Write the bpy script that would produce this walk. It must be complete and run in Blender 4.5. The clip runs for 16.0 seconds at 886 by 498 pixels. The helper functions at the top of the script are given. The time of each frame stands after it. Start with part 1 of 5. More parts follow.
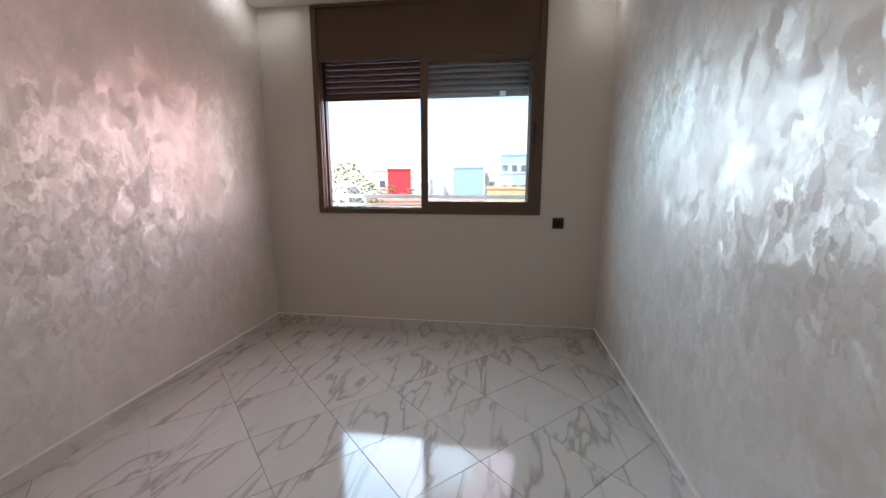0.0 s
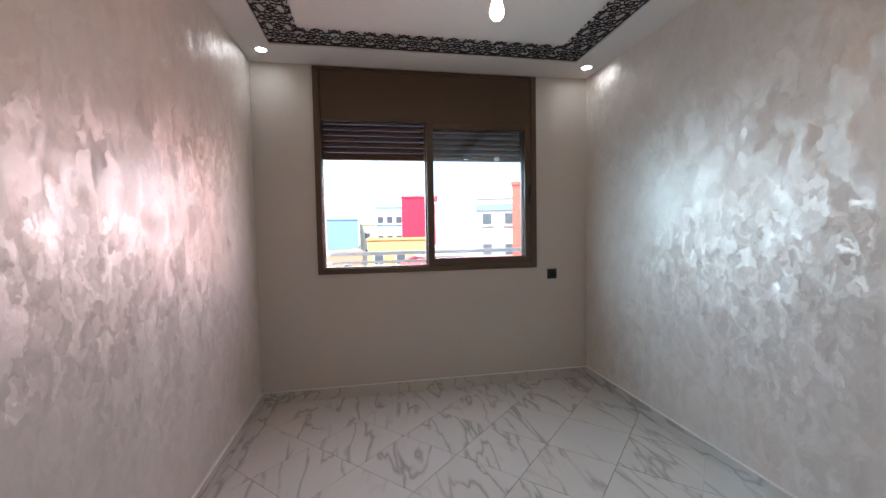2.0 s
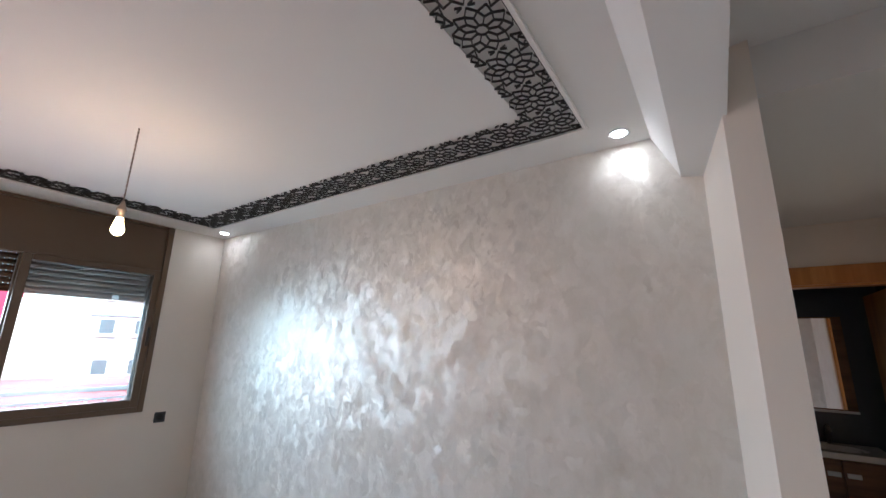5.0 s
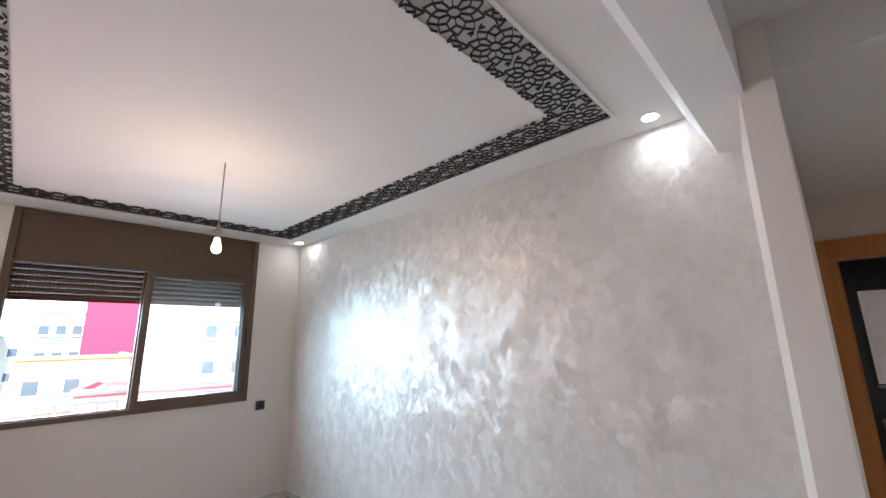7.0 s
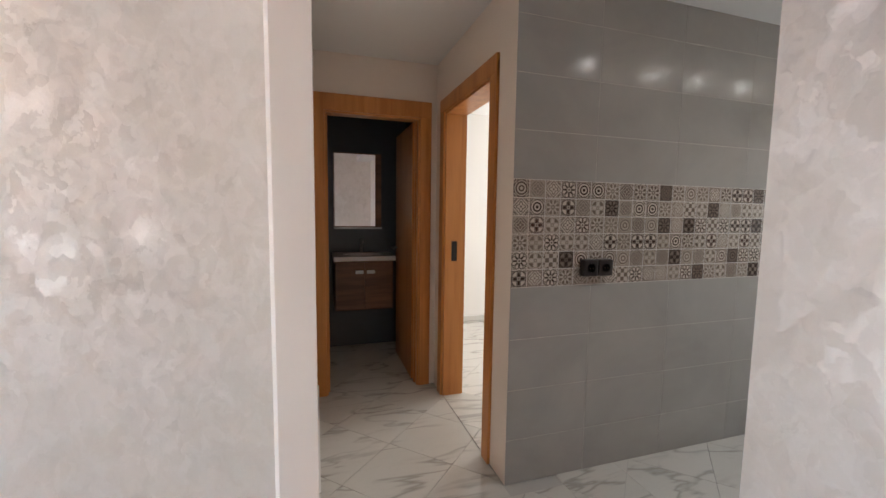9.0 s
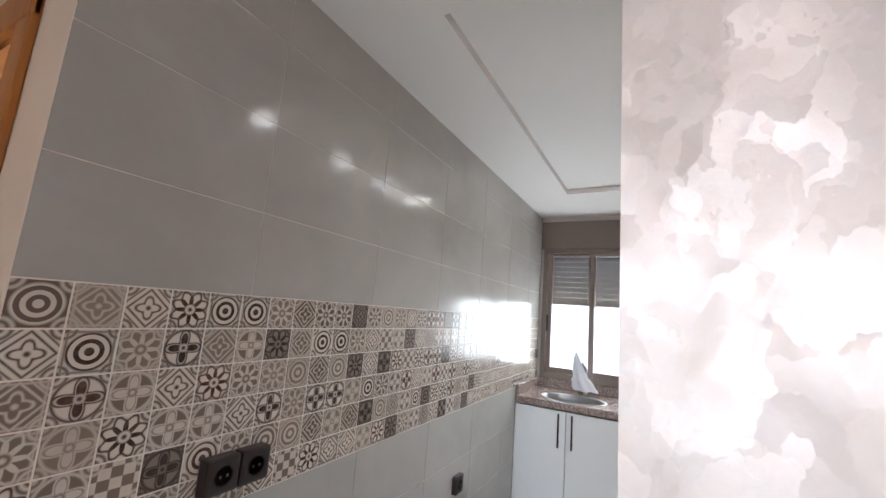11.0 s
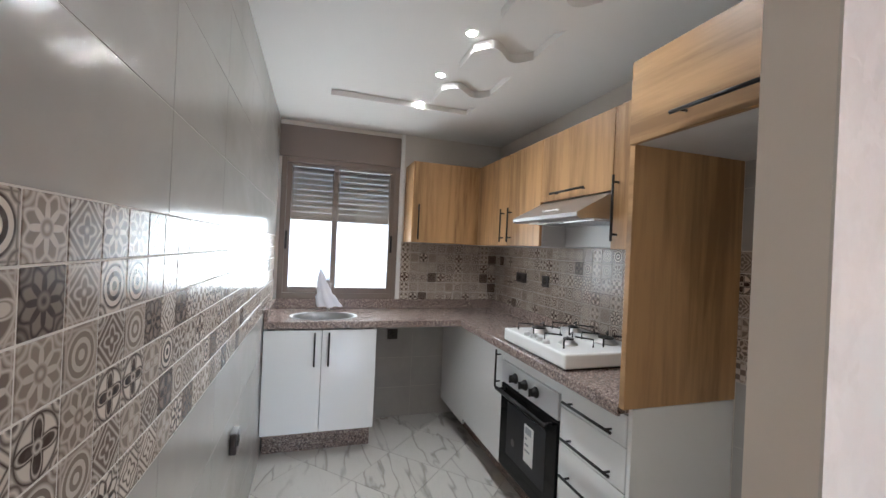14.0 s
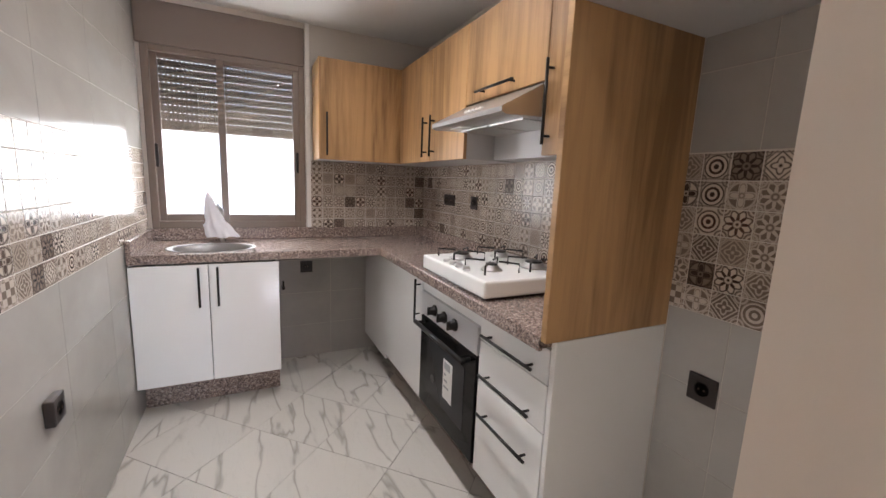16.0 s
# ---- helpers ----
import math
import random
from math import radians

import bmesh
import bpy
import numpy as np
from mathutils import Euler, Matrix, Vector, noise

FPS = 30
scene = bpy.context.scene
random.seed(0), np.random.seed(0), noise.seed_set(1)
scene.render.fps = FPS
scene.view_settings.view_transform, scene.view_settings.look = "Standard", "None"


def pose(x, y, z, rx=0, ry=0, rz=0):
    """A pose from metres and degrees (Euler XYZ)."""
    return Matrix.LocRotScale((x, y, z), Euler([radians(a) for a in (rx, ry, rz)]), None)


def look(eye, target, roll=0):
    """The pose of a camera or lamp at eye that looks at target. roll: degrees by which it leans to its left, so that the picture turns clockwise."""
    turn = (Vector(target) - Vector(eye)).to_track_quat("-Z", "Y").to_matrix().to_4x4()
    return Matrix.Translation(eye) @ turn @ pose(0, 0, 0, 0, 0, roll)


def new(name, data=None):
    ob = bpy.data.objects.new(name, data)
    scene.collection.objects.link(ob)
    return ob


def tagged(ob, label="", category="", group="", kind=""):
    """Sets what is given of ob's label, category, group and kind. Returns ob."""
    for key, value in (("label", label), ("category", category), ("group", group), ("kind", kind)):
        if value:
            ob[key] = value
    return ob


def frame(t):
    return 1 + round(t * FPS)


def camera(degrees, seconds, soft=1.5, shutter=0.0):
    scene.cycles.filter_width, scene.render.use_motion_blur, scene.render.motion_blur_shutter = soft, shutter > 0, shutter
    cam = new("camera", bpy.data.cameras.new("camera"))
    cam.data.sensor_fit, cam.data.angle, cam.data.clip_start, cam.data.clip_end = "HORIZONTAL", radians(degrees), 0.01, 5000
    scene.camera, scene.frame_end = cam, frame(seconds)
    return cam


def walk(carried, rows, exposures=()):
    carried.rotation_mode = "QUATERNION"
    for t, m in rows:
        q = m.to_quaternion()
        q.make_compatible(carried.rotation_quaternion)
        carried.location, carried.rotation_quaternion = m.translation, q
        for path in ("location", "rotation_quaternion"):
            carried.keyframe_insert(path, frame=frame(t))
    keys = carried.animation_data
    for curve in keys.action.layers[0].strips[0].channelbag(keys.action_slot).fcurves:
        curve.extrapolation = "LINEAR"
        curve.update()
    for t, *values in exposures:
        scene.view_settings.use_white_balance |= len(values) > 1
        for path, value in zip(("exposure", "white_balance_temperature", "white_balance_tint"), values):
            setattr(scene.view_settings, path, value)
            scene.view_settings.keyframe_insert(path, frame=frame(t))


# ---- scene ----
cam = camera(95.9, 16.0)
PATH = [
    (0, (-0.08, -0.096, 1.253), (-0.365, 1.855, 0.914), -0.0),
    (0.5, (-0.369, -0.093, 1.261), (-0.546, 1.883, 1.008), 0.7),
    (1, (-0.736, -0.055, 1.302), (-0.8, 1.936, 1.131), 0.9),
    (1.5, (-0.992, -0.18, 1.325), (-0.875, 1.813, 1.207), 0.3),
    (2, (-1.173, -0.142, 1.318), (-0.821, 1.824, 1.223), -1.0),
    (2.5, (-1.329, 0.037, 1.33), (-0.828, 1.97, 1.21), -0.8),
    (3, (-1.485, -0.05, 1.363), (-0.844, 1.844, 1.297), 1.2),
    (3.5, (-1.553, -0.265, 1.447), (-0.68, 1.533, 1.516), 2.2),
    (4, (-1.494, -0.573, 1.518), (-0.359, 1.061, 1.723), 2.7),
    (4.5, (-1.375, -0.866, 1.562), (0.097, 0.435, 1.937), 2.3),
    (4.7, (-1.338, -0.935, 1.582), (0.282, 0.154, 2.019), 1.7),
    (6.8, (-1.445, -1.208, 1.621), (-0.107, 0.147, 2.233), -2.5),
    (7, (-1.42, -1.211, 1.57), (-0.011, 0.142, 1.997), -1.0),
    (7.5, (-1.323, -1.186, 1.419), (0.348, -0.086, 1.425), 0.6),
    (8, (-1.204, -1.038, 1.271), (0.705, -0.522, 0.973), 0.8),
    (8.5, (-1.118, -1.09, 1.298), (0.856, -1.225, 1.006), 1.0),
    (9, (-0.894, -1.198, 1.322), (1.004, -1.803, 1.139), 0.8),
    (9.2, (-0.782, -1.214, 1.33), (1.051, -2.002, 1.186), 0.6),
    (11.3, (-0.067, -1.873, 1.521), (0.682, -3.686, 1.912), 4.1),
    (11.5, (0.008, -1.892, 1.551), (0.613, -3.734, 2.044), 3.7),
    (12, (0.103, -2.032, 1.602), (0.308, -3.882, 2.335), 2.6),
    (12.5, (0.236, -2.165, 1.647), (0.071, -3.97, 2.491), 2.5),
    (13, (0.38, -2.04, 1.646), (-0.042, -3.851, 2.382), 4.4),
    (13.5, (0.454, -2.03, 1.533), (-0.116, -3.906, 1.928), 4.9),
    (14, (0.462, -2.027, 1.434), (-0.146, -3.933, 1.433), 2.6),
    (14.5, (0.438, -2.053, 1.357), (-0.137, -3.931, 0.977), -1.7),
    (15, (0.374, -2.114, 1.293), (-0.152, -3.944, 0.681), -3.4),
    (15.5, (0.246, -2.181, 1.306), (-0.373, -3.999, 0.746), -0.9),
    (16, (0.178, -2.298, 1.349), (-0.686, -4.073, 1.026), 2.4),
]
EXPOSURES = [(0, 1.65, 6350, 10), (3, 1.72, 6250, 10), (4.5, 2.1, 6000, 8), (7, 2.6, 5850, 6), (8, 2.6, 6100, 8), (9, 3.1, 6300, 9),
             (11.5, 3.68, 5900, 9), (13, 3.85, 5780, 7), (13.7, 3.6, 5850, 7), (14.5, 3.6, 6350, 13), (16, 3.8, 6600, 16)]
walk(cam, [(t, look(e, g, r)) for t, e, g, r in PATH], EXPOSURES)

# ---- daylight ----
world = bpy.data.worlds.new("sky")
scene.world = world
world.use_nodes = True
_nt = world.node_tree
_sky = _nt.nodes.new("ShaderNodeTexSky")
_sky.sky_type = "NISHITA"
_sky.sun_disc = False
_sky.sun_elevation = radians(52)
_sky.sun_rotation = radians(215)
_sky.dust_density = 1.0
_bg = _nt.nodes["Background"]
_bg.inputs["Strength"].default_value = 0.15
_nt.links.new(_sky.outputs[0], _bg.inputs["Color"])


def sun(elevation, azimuth, strength):
    lamp = bpy.data.lights.new("sun", "SUN")
    lamp.energy, lamp.angle, lamp.color = strength, radians(0.5), (1.0, 0.95, 0.88)
    ob = new("sun", lamp)
    a, e = radians(azimuth), radians(elevation)
    d = Vector((math.sin(a) * math.cos(e), math.cos(a) * math.cos(e), math.sin(e)))
    ob.matrix_world = look(d * 60, (0, 0, 0))


sun(52, 215, 4.0)


def window_light(name, x, y, z, width, height, toward, energy, color=(0.86, 0.93, 1.0), spread=180):
    lamp = bpy.data.lights.new(name, "AREA")
    lamp.shape, lamp.size, lamp.size_y, lamp.energy, lamp.color = "RECTANGLE", width, height, energy, color
    lamp.spread = radians(spread)
    ob = new(name, lamp)
    ob.matrix_world = look((x, y, z), (x + toward[0], y + toward[1], z + toward[2]))
    return ob


# area lamps added at the salon window stand in for daylight: the open sky to the west on the east wall, the glow of the
# red blocks on the west wall
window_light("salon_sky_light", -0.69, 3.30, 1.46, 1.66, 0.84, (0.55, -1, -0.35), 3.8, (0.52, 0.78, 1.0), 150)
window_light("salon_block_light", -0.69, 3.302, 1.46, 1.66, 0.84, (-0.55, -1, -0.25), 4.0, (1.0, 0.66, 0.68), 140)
# extra sky panel added outside, above the balcony, to brighten the east wall
window_light("balcony_sky_fill", -1.60, 4.15, 2.25, 2.9, 1.3, (0.75, -1, -0.22), 22, (0.60, 0.83, 1.0), 150)
window_light("kitchen_window_light", 0.27, -5.54, 1.33, 0.84, 0.58, (0, 1, 0.3), 1.8, (0.95, 0.97, 0.97))
# fill lamp added in the bedroom's unseen window, raised to spill into the hall
window_light("bedroom_fill_light", 2.6, -4.96, 1.4, 1.2, 1.1, (0, 1, 0), 7.5, (1.0, 0.96, 0.92))


def spot_light(x, y, z, energy, degrees=75, color=(0.95, 0.97, 1.0), name="downlight_glow"):
    lamp = bpy.data.lights.new(name, "SPOT")
    lamp.energy, lamp.spot_size, lamp.spot_blend, lamp.shadow_soft_size, lamp.color = energy, radians(degrees), 1.0, 0.03, color
    ob = new(name, lamp)
    ob.matrix_world = look((x, y, z), (x, y, 0))


SALON_SPOTS = [(-1.89, 2.86), (0.545, 2.84), (0.545, -0.725), (-1.89, -0.725)]
for _x, _y in SALON_SPOTS:
    spot_light(_x, _y, 2.565, 0.2, 150)
KITCHEN_SPOTS = [(-0.168, -3.10), (-0.168, -3.72), (-0.168, -4.19), (-0.168, -4.67)]
for _x, _y in KITCHEN_SPOTS:
    spot_light(_x, _y, 2.40, 1.8, 130)
_bulb = bpy.data.lights.new("bulb_glow", "POINT")
_bulb.energy, _bulb.color, _bulb.shadow_soft_size = 5.5, (1.0, 0.64, 0.36), 0.03
new("bulb_glow", _bulb).location = (-0.72, 1.237, 2.07)

# ---- materials ----
def material(name, color=(0.8, 0.8, 0.8), rough=0.5, metal=0.0, **more):
    m = bpy.data.materials.new(name)
    m.use_nodes = True
    b = m.node_tree.nodes["Principled BSDF"]
    b.inputs["Base Color"].default_value = (*color, 1)
    b.inputs["Roughness"].default_value = rough
    b.inputs["Metallic"].default_value = metal
    for key, value in more.items():
        b.inputs[key.replace("_", " ")].default_value = value
    return m


class Nodes:
    """Short hand for the nodes of one material."""

    def __init__(self, m):
        self.tree = m.node_tree
        self.shader = m.node_tree.nodes["Principled BSDF"]

    def add(self, kind, **values):
        n = self.tree.nodes.new(kind)
        for key, value in values.items():
            if key in n.inputs:
                n.inputs[key].default_value = value
        return n

    def link(self, a, b):
        self.tree.links.new(a, b)

    def coords(self, scale=(1, 1, 1), turn=(0, 0, 0), kind="Object"):
        c = self.add("ShaderNodeTexCoord")
        m = self.add("ShaderNodeMapping")
        m.inputs["Scale"].default_value = scale
        m.inputs["Rotation"].default_value = turn
        self.link(c.outputs[kind], m.inputs["Vector"])
        return m.outputs["Vector"]

    def world(self, scale=(1, 1, 1), turn=(0, 0, 0)):
        g = self.add("ShaderNodeNewGeometry")
        m = self.add("ShaderNodeMapping")
        m.inputs["Scale"].default_value = scale
        m.inputs["Rotation"].default_value = turn
        self.link(g.outputs["Position"], m.inputs["Vector"])
        return m.outputs["Vector"]

    def noise(self, vector, scale, detail=4.0, rough=0.55, warp=0.0):
        n = self.add("ShaderNodeTexNoise", Scale=scale, Detail=detail, Roughness=rough, Distortion=warp)
        if vector is not None:
            self.link(vector, n.inputs["Vector"])
        return n.outputs["Fac"]

    def ramp(self, fac, stops, stepped=False):
        r = self.add("ShaderNodeValToRGB")
        if stepped:
            r.color_ramp.interpolation = "CONSTANT"
        el = r.color_ramp.elements
        while len(el) < len(stops):
            el.new(0.5)
        for e, (p, c) in zip(el, stops):
            e.position = p
            e.color = (*c, 1) if len(c) == 3 else c
        self.link(fac, r.inputs["Fac"])
        return r.outputs["Color"]

    def math(self, op, a, b=None, c=None, clamp=False):
        n = self.add("ShaderNodeMath")
        n.operation = op
        n.use_clamp = clamp
        for i, v in enumerate((a, b, c)):
            if v is None:
                continue
            if isinstance(v, (int, float)):
                n.inputs[i].default_value = v
            else:
                self.link(v, n.inputs[i])
        return n.outputs[0]

    def mix(self, fac, a, b, blend="MIX"):
        n = self.add("ShaderNodeMix")
        n.data_type, n.blend_type = "RGBA", blend
        for sock, v in ((n.inputs[0], fac), (n.inputs[6], a), (n.inputs[7], b)):
            if isinstance(v, (int, float)):
                sock.default_value = v
            elif isinstance(v, tuple):
                sock.default_value = (*v, 1)
            else:
                self.link(v, sock)
        return n.outputs[2]

    def bump(self, height, strength, distance=0.01, other=None):
        n = self.add("ShaderNodeBump", Strength=strength, Distance=distance)
        self.link(height, n.inputs["Height"])
        if other is not None:
            self.link(other, n.inputs["Normal"])
        self.link(n.outputs["Normal"], self.shader.inputs["Normal"])
        return n.outputs["Normal"]

    def color(self, out):
        self.link(out, self.shader.inputs["Base Color"])

    def rough(self, out):
        self.link(out, self.shader.inputs["Roughness"])


def paint(name, color, rough=0.6, relief=0.08, stain=0.06):
    m = material(name, color, rough)
    n = Nodes(m)
    v = n.world()
    big = n.noise(v, 1.7, 3)
    dark = tuple(c * (1 - stain) for c in color)
    n.color(n.mix(big, dark, color))
    n.bump(n.noise(v, 90, 3), relief, 0.004)
    return m


def pearl_plaster():
    """Pearly trowelled plaster: ragged overlapping flakes, each laid at a slightly different tilt, some matt and some silky."""
    m = material("pearl_plaster", (0.74, 0.69, 0.63), 0.45, 0.34)
    n = Nodes(m)
    v = n.world((1.0, 1.0, 0.75))
    warp = n.add("ShaderNodeTexNoise", Scale=9.0, Detail=4.0, Roughness=0.6)
    n.link(v, warp.inputs["Vector"])

    def vec(op, a, b, c=None):
        q = n.add("ShaderNodeVectorMath")
        q.operation = op
        for k, value in enumerate((a, b, c)):
            if value is None:
                continue
            if isinstance(value, tuple):
                q.inputs[k].default_value = value
            else:
                n.link(value, q.inputs[k])
        return q.outputs[0]

    w = vec("MULTIPLY_ADD", warp.outputs["Color"], (0.16, 0.16, 0.16), v)
    tilt = None
    for scale, amount in ((12.0, 0.13), (27.0, 0.15)):
        flakes = n.add("ShaderNodeTexVoronoi", Scale=scale)
        n.link(w, flakes.inputs["Vector"])
        lean = vec("MULTIPLY", vec("SUBTRACT", flakes.outputs["Color"], (0.5, 0.5, 0.5)), (amount, amount, amount))
        tilt = lean if tilt is None else vec("ADD", tilt, lean)
    waves = n.add("ShaderNodeTexNoise", Scale=11.0, Detail=3.0)
    n.link(w, waves.inputs["Vector"])
    tilt = vec("ADD", tilt, vec("MULTIPLY", vec("SUBTRACT", waves.outputs["Color"], (0.5, 0.5, 0.5)), (0.34, 0.34, 0.34)))
    geo = n.add("ShaderNodeNewGeometry")
    facet = vec("NORMALIZE", vec("ADD", geo.outputs["Normal"], tilt), (0, 0, 0))
    tone = n.add("ShaderNodeSeparateColor")
    n.link(flakes.outputs["Color"], tone.inputs[0])
    ragged = n.noise(w, 6.5, 6, 0.62, 0.6)
    mask = n.ramp(ragged, [(0.42, (0, 0, 0)), (0.56, (1, 1, 1))])
    silky = n.math("MULTIPLY_ADD", mask, 0.6, n.math("MULTIPLY", tone.outputs[0], 0.4))
    n.color(n.mix(silky, (0.715, 0.663, 0.60), (0.78, 0.73, 0.675)))
    n.rough(n.math("MULTIPLY_ADD", silky, -0.14, 0.54))
    n.bump(n.noise(v, 140, 2), 0.05, 0.003, facet)
    return m


def marble(name, grout=False):
    m = material(name, (0.8, 0.79, 0.77), 0.07)
    n = Nodes(m)
    g = n.add("ShaderNodeNewGeometry")
    info = n.add("ShaderNodeObjectInfo")
    shift = n.add("ShaderNodeVectorMath")
    shift.operation = "MULTIPLY_ADD"
    n.link(info.outputs["Random"], shift.inputs[0])
    shift.inputs[1].default_value = (17, 11, 0)
    n.link(g.outputs["Position"], shift.inputs[2])
    mp = n.add("ShaderNodeMapping")
    mp.inputs["Rotation"].default_value = (0, 0, radians(-24))
    mp.inputs["Scale"].default_value = (1.0, 0.24, 1.0)
    n.link(shift.outputs[0], mp.inputs["Vector"])
    v = mp.outputs["Vector"]
    a = n.noise(v, 5.0, 3.5, 0.5, 0.35)
    b = n.noise(v, 11, 5, 0.55, 0.8)
    vein = n.math("ABSOLUTE", n.math("SUBTRACT", a, 0.5))
    thin = n.math("ABSOLUTE", n.math("SUBTRACT", b, 0.52))
    cloud = n.noise(v, 2.0, 3)
    gate = n.ramp(n.noise(v, 3.1, 3), [(0.36, (0, 0, 0)), (0.52, (1, 1, 1))])
    c1 = n.ramp(vein, [(0.0, (1, 1, 1)), (0.012, (0.6, 0.6, 0.6)), (0.026, (0.10, 0.10, 0.10)), (0.05, (0, 0, 0))])
    c2 = n.ramp(thin, [(0.0, (0.25, 0.25, 0.25)), (0.01, (0, 0, 0))])
    both = n.mix(1.0, n.mix(1.0, c1, gate, "MULTIPLY"), n.mix(0.6, (0, 0, 0), c2), "ADD")
    n.color(n.mix(n.math("MULTIPLY", both, 0.85), n.mix(cloud, (0.56, 0.535, 0.488), (0.66, 0.632, 0.58)), (0.34, 0.315, 0.28)))
    n.rough(n.math("MULTIPLY_ADD", cloud, 0.05, 0.05))
    return m


def wood(name, light, dark, rough=0.4, scale=1.0, axis=2):
    m = material(name, light, rough)
    n = Nodes(m)
    sc = [6 * scale, 6 * scale, 6 * scale]
    sc[axis] = 0.45 * scale
    g = n.add("ShaderNodeNewGeometry")
    info = n.add("ShaderNodeObjectInfo")
    shift = n.add("ShaderNodeVectorMath")
    shift.operation = "MULTIPLY_ADD"
    n.link(info.outputs["Random"], shift.inputs[0])
    shift.inputs[1].default_value = (7, 5, 3)
    n.link(g.outputs["Position"], shift.inputs[2])
    mp = n.add("ShaderNodeMapping")
    mp.inputs["Scale"].default_value = sc
    n.link(shift.outputs[0], mp.inputs["Vector"])
    v = mp.outputs["Vector"]
    broad = n.noise(v, 1.0, 4, 0.6, 0.8)
    fine = n.noise(v, 6.0, 5, 0.65)
    f = n.math("MULTIPLY_ADD", fine, 0.35, n.math("MULTIPLY", broad, 0.75))
    n.color(n.ramp(f, [(0.43, dark), (0.535, tuple(0.6 * a + 0.4 * b for a, b in zip(light, dark))), (0.63, light)]))
    n.bump(fine, 0.06, 0.002)
    return m


def granite():
    m = material("granite", (0.3, 0.24, 0.2), 0.16)
    n = Nodes(m)
    v = n.world()
    a = n.noise(v, 95, 3, 0.7)
    b = n.noise(v, 210, 2, 0.6)
    base = n.ramp(a, [(0.36, (0.07, 0.055, 0.05)), (0.47, (0.27, 0.2, 0.17)), (0.58, (0.42, 0.33, 0.29)), (0.7, (0.6, 0.54, 0.49))])
    n.color(n.mix(n.ramp(b, [(0.55, (0, 0, 0)), (0.62, (1, 1, 1))]), base, (0.08, 0.07, 0.07)))
    return m


def grey_tile():
    m = material("grey_wall_tile", (0.36, 0.35, 0.34), 0.2, Specular_IOR_Level=0.25)
    n = Nodes(m)
    v = n.world((1, 0.7, 1))
    a = n.noise(v, 2.2, 5, 0.6, 0.4)
    n.color(n.ramp(a, [(0.3, (0.37, 0.352, 0.326)), (0.7, (0.46, 0.44, 0.41))]))
    n.rough(n.math("MULTIPLY_ADD", a, 0.10, 0.11))
    return m


